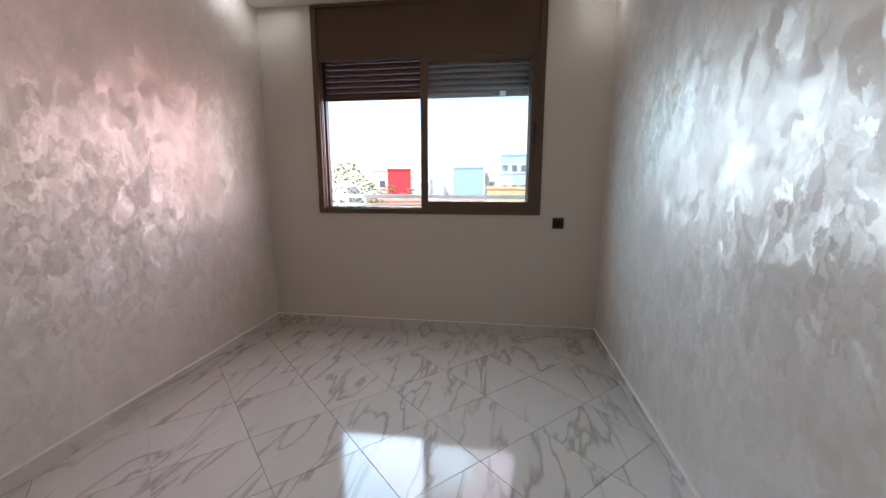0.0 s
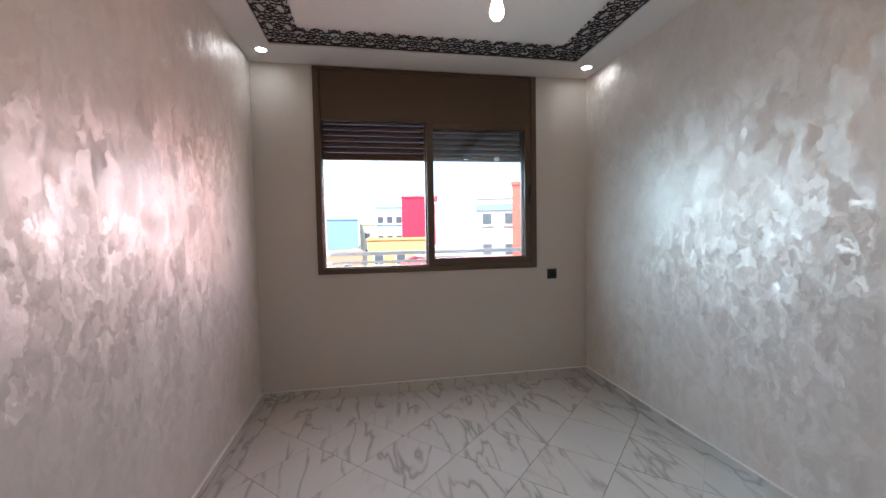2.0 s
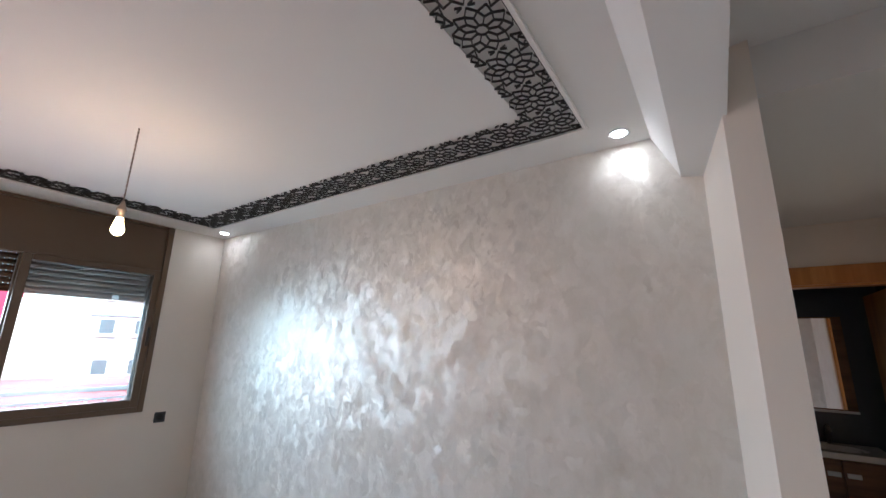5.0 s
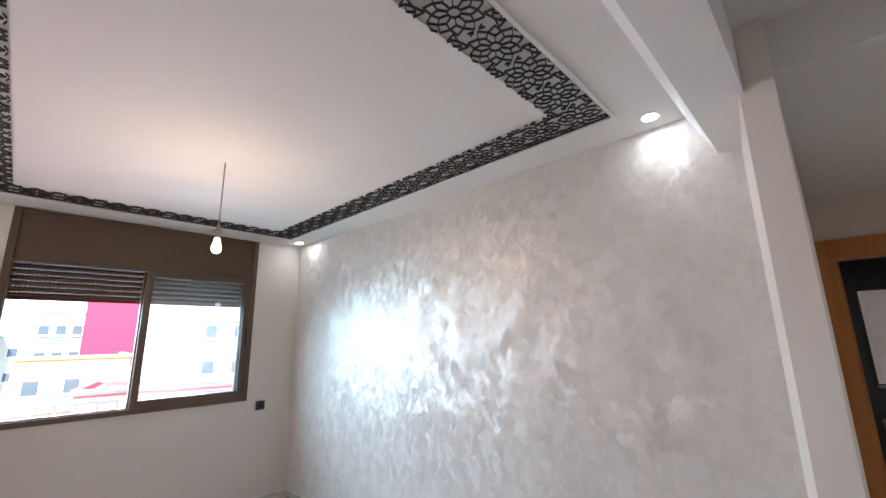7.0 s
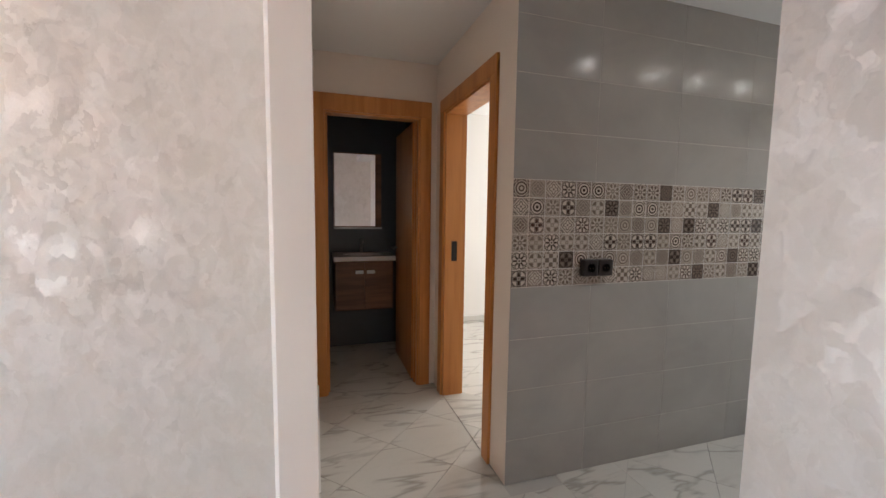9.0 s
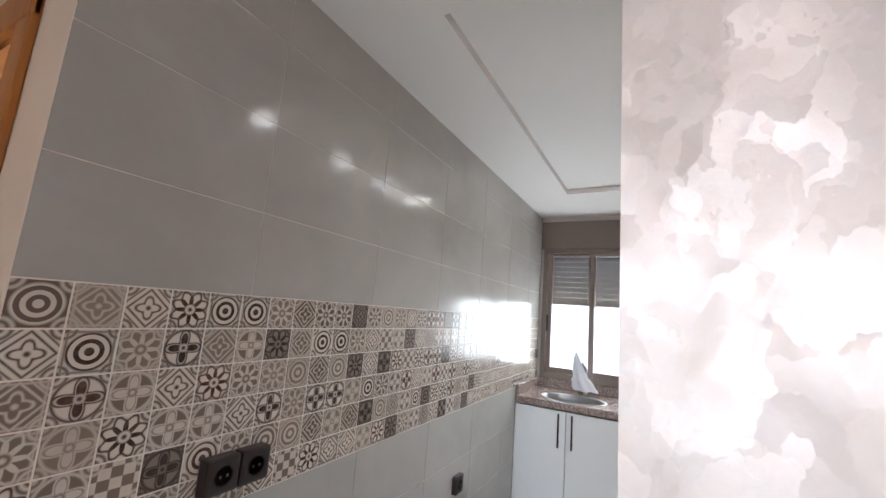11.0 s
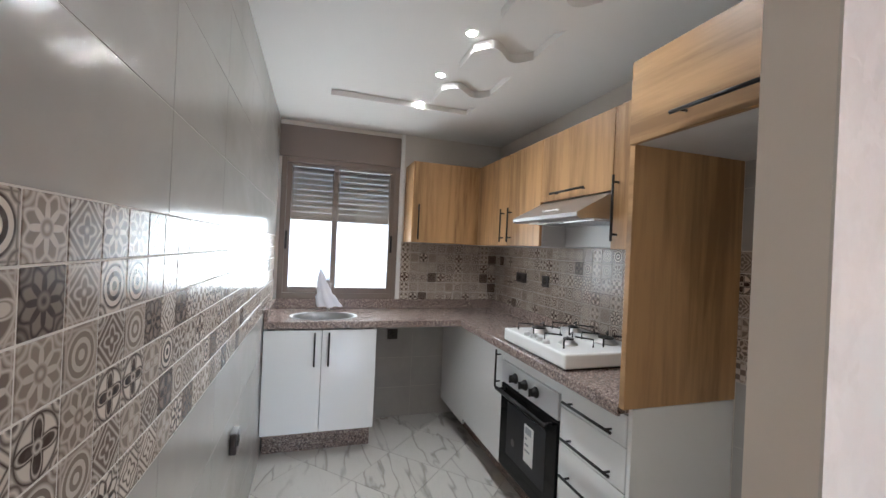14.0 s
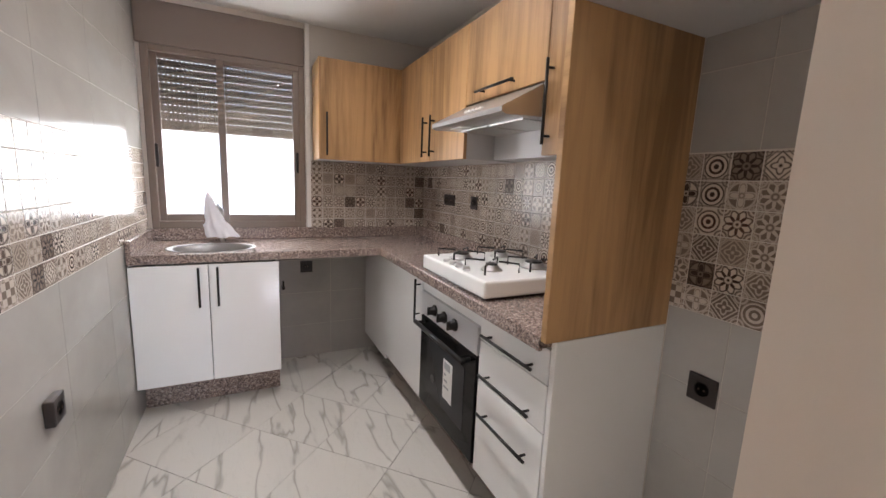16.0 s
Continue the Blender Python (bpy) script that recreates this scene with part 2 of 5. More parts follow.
def motif_tile():
    """Patchwork cement-look tile: one of several printed motifs, by chance, on each tile."""
    m = material("motif_tile", (0.5, 0.45, 0.4), 0.22, Specular_IOR_Level=0.25)
    n = Nodes(m)
    c = n.add("ShaderNodeTexCoord")
    sep = n.add("ShaderNodeSeparateXYZ")
    n.link(c.outputs["Object"], sep.inputs[0])
    u = n.math("DIVIDE", sep.outputs[0], 0.042)
    w = n.math("DIVIDE", sep.outputs[2], 0.042)
    r = n.math("SQRT", n.math("ADD", n.math("MULTIPLY", u, u), n.math("MULTIPLY", w, w)))
    ang = n.math("ARCTAN2", w, u)
    rnd = n.add("ShaderNodeObjectInfo").outputs["Random"]
    sharp = lambda x: n.math("MULTIPLY_ADD", x, 9.0, 0.5, clamp=True)
    petals8 = n.math("SUBTRACT", n.math("MULTIPLY_ADD", n.math("COSINE", n.math("MULTIPLY", ang, 8.0)), 0.24, 0.6), r)
    petals4 = n.math("SUBTRACT", n.math("MULTIPLY_ADD", n.math("COSINE", n.math("MULTIPLY", ang, 4.0)), 0.3, 0.62), r)
    rings = n.math("SINE", n.math("MULTIPLY", r, 17.0))
    hole = n.math("SUBTRACT", r, 0.26)
    au, aw = n.math("ABSOLUTE", u), n.math("ABSOLUTE", w)
    dia = n.math("SUBTRACT", 0.9, n.math("ADD", au, aw))
    quatre = n.math("MULTIPLY", n.math("COSINE", n.math("MULTIPLY", u, 6.3)), n.math("COSINE", n.math("MULTIPLY", w, 6.3)))
    corner = n.math("SUBTRACT", 0.42, n.math("SQRT", n.math("ADD", n.math("POWER", n.math("SUBTRACT", au, 1.0), 2.0), n.math("POWER", n.math("SUBTRACT", aw, 1.0), 2.0))))
    line = lambda x, w: sharp(n.math("SUBTRACT", w, n.math("ABSOLUTE", x)))
    join = lambda *xs: xs[0] if len(xs) == 1 else n.math("MAXIMUM", xs[0], join(*xs[1:]))
    dot = sharp(n.math("SUBTRACT", 0.11, r))
    frame_line = line(n.math("SUBTRACT", n.math("MAXIMUM", au, aw), 0.86), 0.035)
    petals8b = n.math("SUBTRACT", n.math("MULTIPLY_ADD", n.math("COSINE", n.math("MULTIPLY_ADD", ang, 8.0, 3.14)), 0.13, 0.86), r)
    star = join(sharp(n.math("MINIMUM", n.math("SUBTRACT", petals8, 0.06), hole)), line(petals8b, 0.07), dot)
    flower = join(sharp(n.math("MINIMUM", n.math("SUBTRACT", petals4, 0.14), n.math("SUBTRACT", r, 0.2))), line(petals4, 0.07), line(n.math("SUBTRACT", r, 0.92), 0.06), dot)
    ringed = n.math("MULTIPLY", sharp(rings), sharp(n.math("SUBTRACT", 0.85, r)))
    dots = sharp(quatre)
    diamond = join(line(dia, 0.06), line(n.math("SUBTRACT", n.math("MULTIPLY_ADD", n.math("COSINE", n.math("MULTIPLY", ang, 4.0)), 0.12, 0.42), r), 0.06), dot, line(n.math("SUBTRACT", n.math("ADD", au, aw), 1.25), 0.05))
    pick = lambda lo, hi: n.math("MULTIPLY", n.math("GREATER_THAN", rnd, lo), n.math("LESS_THAN", rnd, hi))
    parts = [(star, 0.0, 0.26), (flower, 0.26, 0.54), (ringed, 0.54, 0.72), (dots, 0.72, 0.78), (diamond, 0.78, 1.01)]
    total = None
    for shape, lo, hi in parts:
        p = n.math("MULTIPLY", shape, pick(lo, hi))
        total = p if total is None else n.math("ADD", total, p)
    total = n.math("MAXIMUM", total, n.math("MULTIPLY", n.math("MAXIMUM", line(corner, 0.07), sharp(n.math("SUBTRACT", corner, 0.2))), 0.85))
    total = n.math("MAXIMUM", total, n.math("MULTIPLY", frame_line, n.math("GREATER_THAN", n.math("FRACT", n.math("MULTIPLY", rnd, 13.7)), 0.5)))
    fold = n.math("FRACT", n.math("MULTIPLY", rnd, 7.31))
    ground = n.ramp(fold, [(0.0, (0.66, 0.58, 0.50)), (0.26, (0.58, 0.50, 0.43)), (0.29, (0.20, 0.155, 0.125)), (0.48, (0.15, 0.112, 0.09)), (0.56, (0.24, 0.19, 0.155)), (0.76, (0.27, 0.22, 0.18)), (0.79, (0.66, 0.58, 0.50))], True)
    ink = n.ramp(fold, [(0.0, (0.055, 0.034, 0.026)), (0.26, (0.09, 0.06, 0.048)), (0.29, (0.60, 0.53, 0.46)), (0.55, (0.56, 0.49, 0.42)), (0.60, (0.05, 0.034, 0.028)), (0.66, (0.60, 0.53, 0.46)), (0.70, (0.52, 0.45, 0.38)), (0.76, (0.54, 0.47, 0.40)), (0.79, (0.08, 0.042, 0.032))], True)
    worn = n.noise(c.outputs["Object"], 60, 3)
    n.color(n.mix(n.math("MULTIPLY", total, n.math("MULTIPLY_ADD", worn, 0.35, 0.8)), ground, ink))
    return m


def shaded_metal(name, color, rough):
    m = material(name, color, rough, 1.0)
    n = Nodes(m)
    n.rough(n.math("MULTIPLY_ADD", n.noise(n.world((1, 40, 40)), 12, 3), 0.2, rough - 0.1))
    return m


def emitter(name, color, strength):
    m = material(name, color, 0.4)
    b = m.node_tree.nodes["Principled BSDF"]
    b.inputs["Emission Color"].default_value = (*color, 1)
    b.inputs["Emission Strength"].default_value = strength
    return m


def glass(name, rough=0.0, color=(0.95, 0.97, 0.97), veil=0.0):
    m = bpy.data.materials.new(name)
    m.use_nodes = True
    t = m.node_tree
    t.nodes.clear()
    out = t.nodes.new("ShaderNodeOutputMaterial")
    clear = t.nodes.new("ShaderNodeBsdfTransparent")
    clear.inputs["Color"].default_value = (*color, 1)
    gloss = t.nodes.new("ShaderNodeBsdfGlossy")
    gloss.inputs["Roughness"].default_value = rough
    fres = t.nodes.new("ShaderNodeFresnel")
    fres.inputs["IOR"].default_value = 1.45
    mixer = t.nodes.new("ShaderNodeMixShader")
    t.links.new(fres.outputs[0], mixer.inputs[0])
    seen = clear
    if veil:
        dust = t.nodes.new("ShaderNodeBsdfTranslucent")
        seen = t.nodes.new("ShaderNodeMixShader")
        seen.inputs[0].default_value = veil
        t.links.new(clear.outputs[0], seen.inputs[1])
        t.links.new(dust.outputs[0], seen.inputs[2])
    t.links.new(seen.outputs[0], mixer.inputs[1])
    t.links.new(gloss.outputs[0], mixer.inputs[2])
    t.links.new(mixer.outputs[0], out.inputs["Surface"])
    return m


PEARL = pearl_plaster()
CREAM = paint("cream_paint", (0.86, 0.78, 0.69), 0.45)
WALL = paint("satin_wall_paint", (0.64, 0.59, 0.53), 0.4, 0.12, 0.08)
PEACH = paint("hall_paint", (0.80, 0.70, 0.61), 0.5)
CEILING = paint("ceiling_paint", (0.78, 0.76, 0.73), 0.7, 0.03, 0.03)
MARBLE = marble("marble_tile")
GROUT = material("grout", (0.45, 0.43, 0.40), 0.8)
DARK_GROUT = material("wall_grout", (0.72, 0.68, 0.63), 0.7)
BROWN = paint("bronze_aluminium", (0.10, 0.062, 0.036), 0.38, 0.02)
# darker copy of the bronze: recess shade put into the guides' and housing's colour
BROWN_DARK = material("bronze_recess_shade", (0.02, 0.014, 0.01), 0.5)
TAUPE = paint("taupe_aluminium", (0.20, 0.155, 0.125), 0.4, 0.02)
SLAT = paint("shutter_slat_brown", (0.115, 0.058, 0.036), 0.8, 0.02)
SLAT_LIGHT = paint("shutter_slat_taupe", (0.17, 0.13, 0.10), 0.45, 0.02)
DOORWOOD = wood("door_wood", (0.56, 0.235, 0.06), (0.42, 0.15, 0.032), 0.35, 1.0)
OAK = wood("oak_laminate", (0.50, 0.295, 0.135), (0.25, 0.135, 0.055), 0.38, 0.9)
OAK_ALONG = wood("oak_laminate_level", (0.44, 0.26, 0.118), (0.22, 0.12, 0.05), 0.38, 0.9, 1)
VANITY = wood("vanity_wood", (0.22, 0.10, 0.045), (0.11, 0.045, 0.02), 0.4, 1.0, 1)
WHITE = paint("white_lacquer", (0.80, 0.80, 0.79), 0.12, 0.0, 0.02)
PORCELAIN = material("white_enamel", (0.85, 0.85, 0.83), 0.12)
GRANITE = granite()
GREY_TILE = grey_tile()
MOTIF = motif_tile()
STEEL = shaded_metal("brushed_steel", (0.52, 0.51, 0.50), 0.38)
BLACK_METAL = material("black_metal", (0.02, 0.018, 0.017), 0.35, 0.6)
BLACK = material("black_plastic", (0.03, 0.022, 0.02), 0.35)
BLACK_GLASS = material("black_glass", (0.006, 0.006, 0.006), 0.06, Specular_IOR_Level=0.12)
LATTICE = material("lattice_black", (0.03, 0.026, 0.024), 0.55)
GLASS = glass("pane_glass")
DUSTY = glass("dusty_pane_glass", veil=0.035)
SLAT.node_tree.nodes["Principled BSDF"].inputs["Specular IOR Level"].default_value = 0.15
MIRROR = material("mirror_silver", (0.8, 0.8, 0.8), 0.02, 1.0)
LAMP_ON = emitter("kitchen_downlight_on", (1.0, 0.97, 0.92), 38)
SALON_LAMP_ON = emitter("salon_downlight_on", (0.97, 0.98, 1.0), 14)
BULB_ON = emitter("bulb_on", (1.0, 0.78, 0.42), 4.0)
BRASS = material("aged_brass", (0.3, 0.24, 0.2), 0.35, 0.8)
BAG = material("white_plastic_bag", (0.82, 0.83, 0.88), 0.35)
STICKER = material("paper_white", (0.8, 0.8, 0.78), 0.6)
YELLOW = material("sticker_yellow", (0.65, 0.55, 0.15), 0.5)
BATH_TILE = paint("bathroom_tile", (0.12, 0.135, 0.15), 0.18, 0.02, 0.15)
ROOM_PAINT = paint("bedroom_paint", (0.74, 0.71, 0.67), 0.4, 0.1)

# ---- building helpers ----
def box(bm, x0, y0, z0, x1, y1, z1):
    v = [bm.verts.new(p) for p in ((x0, y0, z0), (x1, y0, z0), (x1, y1, z0), (x0, y1, z0), (x0, y0, z1), (x1, y0, z1), (x1, y1, z1), (x0, y1, z1))]
    for f in ((3, 2, 1, 0), (4, 5, 6, 7), (0, 1, 5, 4), (1, 2, 6, 5), (2, 3, 7, 6), (3, 0, 4, 7)):
        bm.faces.new([v[i] for i in f])
    return v


def boxes(*sizes):
    bm = bmesh.new()
    for s in sizes:
        box(bm, min(s[0], s[3]), min(s[1], s[4]), min(s[2], s[5]), max(s[0], s[3]), max(s[1], s[4]), max(s[2], s[5]))
    return bm


def soft(bm, width=0.004, segments=2):
    bmesh.ops.bevel(bm, geom=bm.edges[:], offset=width, segments=segments, affect="EDGES", profile=0.6, clamp_overlap=True)
    return bm


def tube(bm, points, radius, sides=10, closed=False):
    """A round bar along points."""
    pts = [Vector(p) for p in points]
    rings = []
    count = len(pts)
    for i, p in enumerate(pts):
        a = pts[(i - 1) % count] if closed or i > 0 else p
        b = pts[(i + 1) % count] if closed or i < count - 1 else p
        d = (b - a).normalized()
        up = Vector((0, 0, 1)) if abs(d.z) < 0.9 else Vector((1, 0, 0))
        s = d.cross(up).normalized()
        u = s.cross(d)
        r = radius[i] if isinstance(radius, (list, tuple)) else radius
        rings.append([bm.verts.new(p + s * r * math.cos(k * math.tau / sides) + u * r * math.sin(k * math.tau / sides)) for k in range(sides)])
    span = count if closed else count - 1
    for i in range(span):
        a, b = rings[i], rings[(i + 1) % count]
        for k in range(sides):
            bm.faces.new((a[k], a[(k + 1) % sides], b[(k + 1) % sides], b[k]))
    if not closed:
        bm.faces.new(rings[0][::-1])
        bm.faces.new(rings[-1])
    return bm


def lathe(bm, profile, x=0, y=0, z=0, sides=24):
    """A turned shape round the upright axis: profile of (radius, height)."""
    rings = []
    for r, h in profile:
        rings.append([bm.verts.new((x + r * math.cos(k * math.tau / sides), y + r * math.sin(k * math.tau / sides), z + h)) for k in range(sides)])
    for a, b in zip(rings, rings[1:]):
        for k in range(sides):
            bm.faces.new((a[k], a[(k + 1) % sides], b[(k + 1) % sides], b[k]))
    bm.faces.new(rings[0][::-1])
    bm.faces.new(rings[-1])
    return bm


def prism(outline, z0, z1):
    """An upright solid on an outline of (x, y)."""
    bm = bmesh.new()
    low = [bm.verts.new((x, y, z0)) for x, y in outline]
    high = [bm.verts.new((x, y, z1)) for x, y in outline]
    n = len(outline)
    bm.faces.new(low[::-1])
    bm.faces.new(high)
    for i in range(n):
        bm.faces.new((low[i], low[(i + 1) % n], high[(i + 1) % n], high[i]))
    return bm


def mesh_of(name, bm, mat, smooth=False):
    bmesh.ops.recalc_face_normals(bm, faces=bm.faces)
    me = bpy.data.meshes.new(name)
    bm.to_mesh(me)
    bm.free()
    me.materials.append(mat)
    if smooth:
        for p in me.polygons:
            p.use_smooth = True
    return me


def part(name, bm, mat, parent=None, label="", smooth=False):
    ob = new(name, mesh_of(name, bm, mat, smooth))
    if parent is not None:
        ob.parent = parent
    if label:
        ob["label"] = label
    return ob


def thing(name, x, y, z, label, category, group="", kind=""):
    ob = new(name)
    ob.location = (x, y, z)
    ob.empty_display_size = 0.05
    tagged(ob, label, category, group, kind)
    HOME[name] = ob
    return ob


HOME = {}


def at(ob, parent):
    """Parents ob, built in the world's place, to a thing that stands elsewhere."""
    ob.parent = parent
    ob.matrix_parent_inverse = Matrix.Translation(parent.location).inverted()
    return ob


def piece(name, bm, mat, parent, label="", smooth=False):
    return at(part(name, bm, mat, None, label, smooth), parent)


def setting(name, bm, mat, label, category):
    return tagged(part(name, bm, mat), label, category, kind="structure")


# ---- structure ----
XL, XR, YN, YS = -2.03, 0.68, 3.08, -2.37      # salon
ZC, ZK = 2.59, 2.38                             # salon ceiling, kitchen and hall ceiling
XT, XK, YK = 0.76, -1.11, -5.35                 # tiled wall, cabinet wall, kitchen window wall
YD, XB = -2.055, 1.985                            # bedroom door wall, bathroom door wall
TOP = 2.75

setting("wall_north", boxes((XL - 0.2, YN, 0, -1.585, YN + 0.2, TOP), (0.215, YN, 0, XR + 0.2, YN + 0.2, TOP),
                            (-1.585, YN, 0, 0.215, YN + 0.2, 0.985), (-1.585, YN, 2.582, 0.215, YN + 0.2, TOP)),
        WALL, "greige satin painted window wall of the salon", "wall")
setting("wall_west", boxes((XL - 0.2, -2.6, 0, XL, YN, TOP)), PEARL, "pearly trowelled plaster wall of the salon", "wall")
setting("wall_east", boxes((XR, -1.035, 0, XR + 0.15, YN, TOP)), PEARL, "pearly trowelled plaster wall beside the hall", "wall")
setting("wall_stub", prism([(0.68, -1.035), (0.124, -1.102), (0.104, -1.195), (0.83, -1.195), (0.83, -1.035)], 0, 2.6), CREAM,
        "cream painted wall stub beside the hall opening", "wall")
setting("wall_south", boxes((XL, -2.435, 0, -0.13, -2.346, 2.6)), CREAM, "cream painted partition between salon and kitchen", "wall")
setting("wall_south_plaster", boxes((XL, -2.346, 0, -0.1302, -2.342, 2.6)), PEARL, "pearly plaster face of the partition", "wall")
setting("wall_hall", boxes((0.83, -1.193, 0, XB, -1.0, 2.6)), PEACH, "peach white painted hall wall", "wall")
setting("wall_bathroom_door", boxes((XB, -1.25, 0, XB + 0.1, -1.0, 2.6), (XB, -2.16, 0, XB + 0.1, -1.937, 2.6), (XB, -1.937, 2.005, XB + 0.1, -1.25, 2.6)),
        PEACH, "peach white hall wall round the bathroom door", "wall")
setting("wall_bedroom_door", boxes((XT - 0.0018, YD - 0.1, 0, 1.005, YD, 2.6), (1.775, YD - 0.1, 0, XB, YD, 2.6), (1.005, YD - 0.1, 2.01, 1.775, YD, 2.6)),
        PEACH, "peach white hall wall round the bedroom door", "wall")
setting("wall_kitchen_east", boxes((XT - 0.0018, YK - 0.15, 0, XT + 0.12, YD - 0.1, 2.6)), DARK_GROUT, "grouted backing of the tiled kitchen wall", "wall")
setting("wall_kitchen_south", boxes((XK - 0.15, YK - 0.2, 0, -0.187, YK, 2.6), (0.735, YK - 0.2, 0, XT + 0.004, YK, 2.6),
                                    (-0.187, YK - 0.2, 0, 0.735, YK, 0.985), (-0.187, YK - 0.2, 2.345, 0.735, YK, 2.6)),
        WALL, "greige painted kitchen window wall", "wall")
setting("wall_kitchen_west", boxes((XK - 0.15, YK, 0, XK, -2.435, 2.6)), WALL, "greige painted kitchen wall behind the cabinets", "wall")
setting("floor", boxes((-2.3, -5.7, -0.25, 4.0, 3.3, -0.006)), GROUT, "pale grout bed under marble tiles", "floor")
setting("ceiling_salon", boxes((XL, 2.74, ZC, XR, YN, TOP), (XL, -0.845, ZC, XR, -0.594, TOP), (XL, -0.594, ZC, -1.81, 2.74, TOP), (0.40, -0.594, ZC, XR, 2.74, TOP),
                               (-1.59, -0.38, ZC + 0.005, 0.185, 2.53, TOP), (-1.81, -0.594, ZC + 0.016, 0.40, 2.74, TOP + 0.02)),
        CEILING, "white plaster salon ceiling with a recessed lattice channel", "ceiling")
_beam = prism([(-0.845, ZC - 0.002), (-0.95, 2.365), (-1.115, 2.335), (-1.115, TOP), (-0.845, TOP)], XL, XR)
bmesh.ops.transform(_beam, matrix=Matrix(((0, 0, 1, 0), (1, 0, 0, 0), (0, 1, 0, 0), (0, 0, 0, 1))), verts=_beam.verts)
setting("ceiling_beam", _beam, CEILING, "white plaster beam with a sloping face across the salon", "beam")
setting("ceiling_hall", boxes((XL, -2.05, 2.57, 0.15, -1.115, TOP), (0.15, -2.05, ZK, XB, -1.193, 2.6), (XL, -2.435, ZK, XB, -2.05, 2.6)), CEILING, "white plaster hall ceiling", "ceiling")
setting("ceiling_kitchen", boxes((XK, -2.763, ZK, XT, -2.435, 2.6), (XK, YK, ZK, XT, -4.67, 2.6), (0.41, -4.67, ZK, XT, -2.763, 2.6),
                                 (XK, -4.67, ZK, -0.51, -2.763, 2.6), (-0.51, -4.67, ZK + 0.035, 0.41, -2.763, 2.61)),
        CEILING, "white plaster kitchen ceiling with a shallow recessed tray", "ceiling")
# bathroom and bedroom shells
setting("bathroom_walls", boxes((XB + 0.1, -0.85, 0, 3.6, -0.75, 2.6), (3.05, -2.05, 0, 3.15, -0.85, 2.6), (XB + 0.1, -2.15, 0, 3.6, -2.05, 2.6),
                                (XB + 0.1, -1.25, 0, XB + 0.106, -0.85, 2.4), (XB + 0.1, -2.05, 0, XB + 0.106, -1.937, 2.4)),
        BATH_TILE, "dark blue grey tiled bathroom walls", "wall")
setting("bathroom_ceiling", boxes((XB + 0.1, -2.05, 2.4, 3.05, -0.85, 2.6)), CEILING, "white bathroom ceiling", "ceiling")
# the bedroom's window opening is unseen, added to let light in
setting("bedroom_walls", boxes((XT + 0.12, -4.9, 0, 0.9, -2.16, 2.6), (3.5, -4.9, 0, 3.6, -2.15, 2.6), (XT + 0.12, -5.0, 0, 2.0, -4.9, 2.6), (3.2, -5.0, 0, 3.6, -4.9, 2.6),
                               (2.0, -5.0, 0, 3.2, -4.9, 0.9), (2.0, -5.0, 2.0, 3.2, -4.9, 2.6), (XB, -2.165, 0, 3.5, -2.152, 2.6)),
        ROOM_PAINT, "pale painted bedroom walls", "wall")
setting("bedroom_ceiling", boxes((XT + 0.12, -4.9, 2.45, 3.5, -2.16, 2.6)), CEILING, "white bedroom ceiling", "ceiling")

# ---- baseboards ----
def baseboard(name, x0, y0, x1, y1, label="marble tile skirting with a pale mortar top", h=0.085):
    ob = thing(name, min(x0, x1), min(y0, y1), 0, label, "baseboard", kind="structure")
    piece("skirting", boxes((x0, y0, 0, x1, y1, h)), MARBLE, ob)
    piece("mortar_bead", boxes((x0, y0, h, x1, y1, h + 0.006)), CEILING, ob)


baseboard("baseboard_north", XL + 0.012, YN - 0.012, XR - 0.012, YN)
baseboard("baseboard_west", XL, -2.342, XL + 0.012, YN)
baseboard("baseboard_east", XR - 0.012, -1.03, XR, YN)
baseboard("baseboard_hall", 0.84, -1.203, XB - 0.02, -1.193)
baseboard("baseboard_bedroom", 3.488, -4.9, 3.5, -2.165)
baseboard("baseboard_bedroom_south", 0.9, -4.9, 3.488, -4.888)


# ---- windows with roller shutters ----
def rect_frame(x0, z0, x1, z1, y0, y1, w, wb=None, wt=None):
    """Four profiles round an opening in a wall that runs along x."""
    wb, wt = wb or w, wt or w
    bm = boxes((x0, y0, z0, x0 + w, y1, z1), (x1 - w, y0, z0, x1, y1, z1), (x0 + w, y0, z0, x1 - w, y1, z0 + wb), (x0 + w, y0, z1 - wt, x1 - w, y1, z1))
    return soft(bm, 0.003, 1)


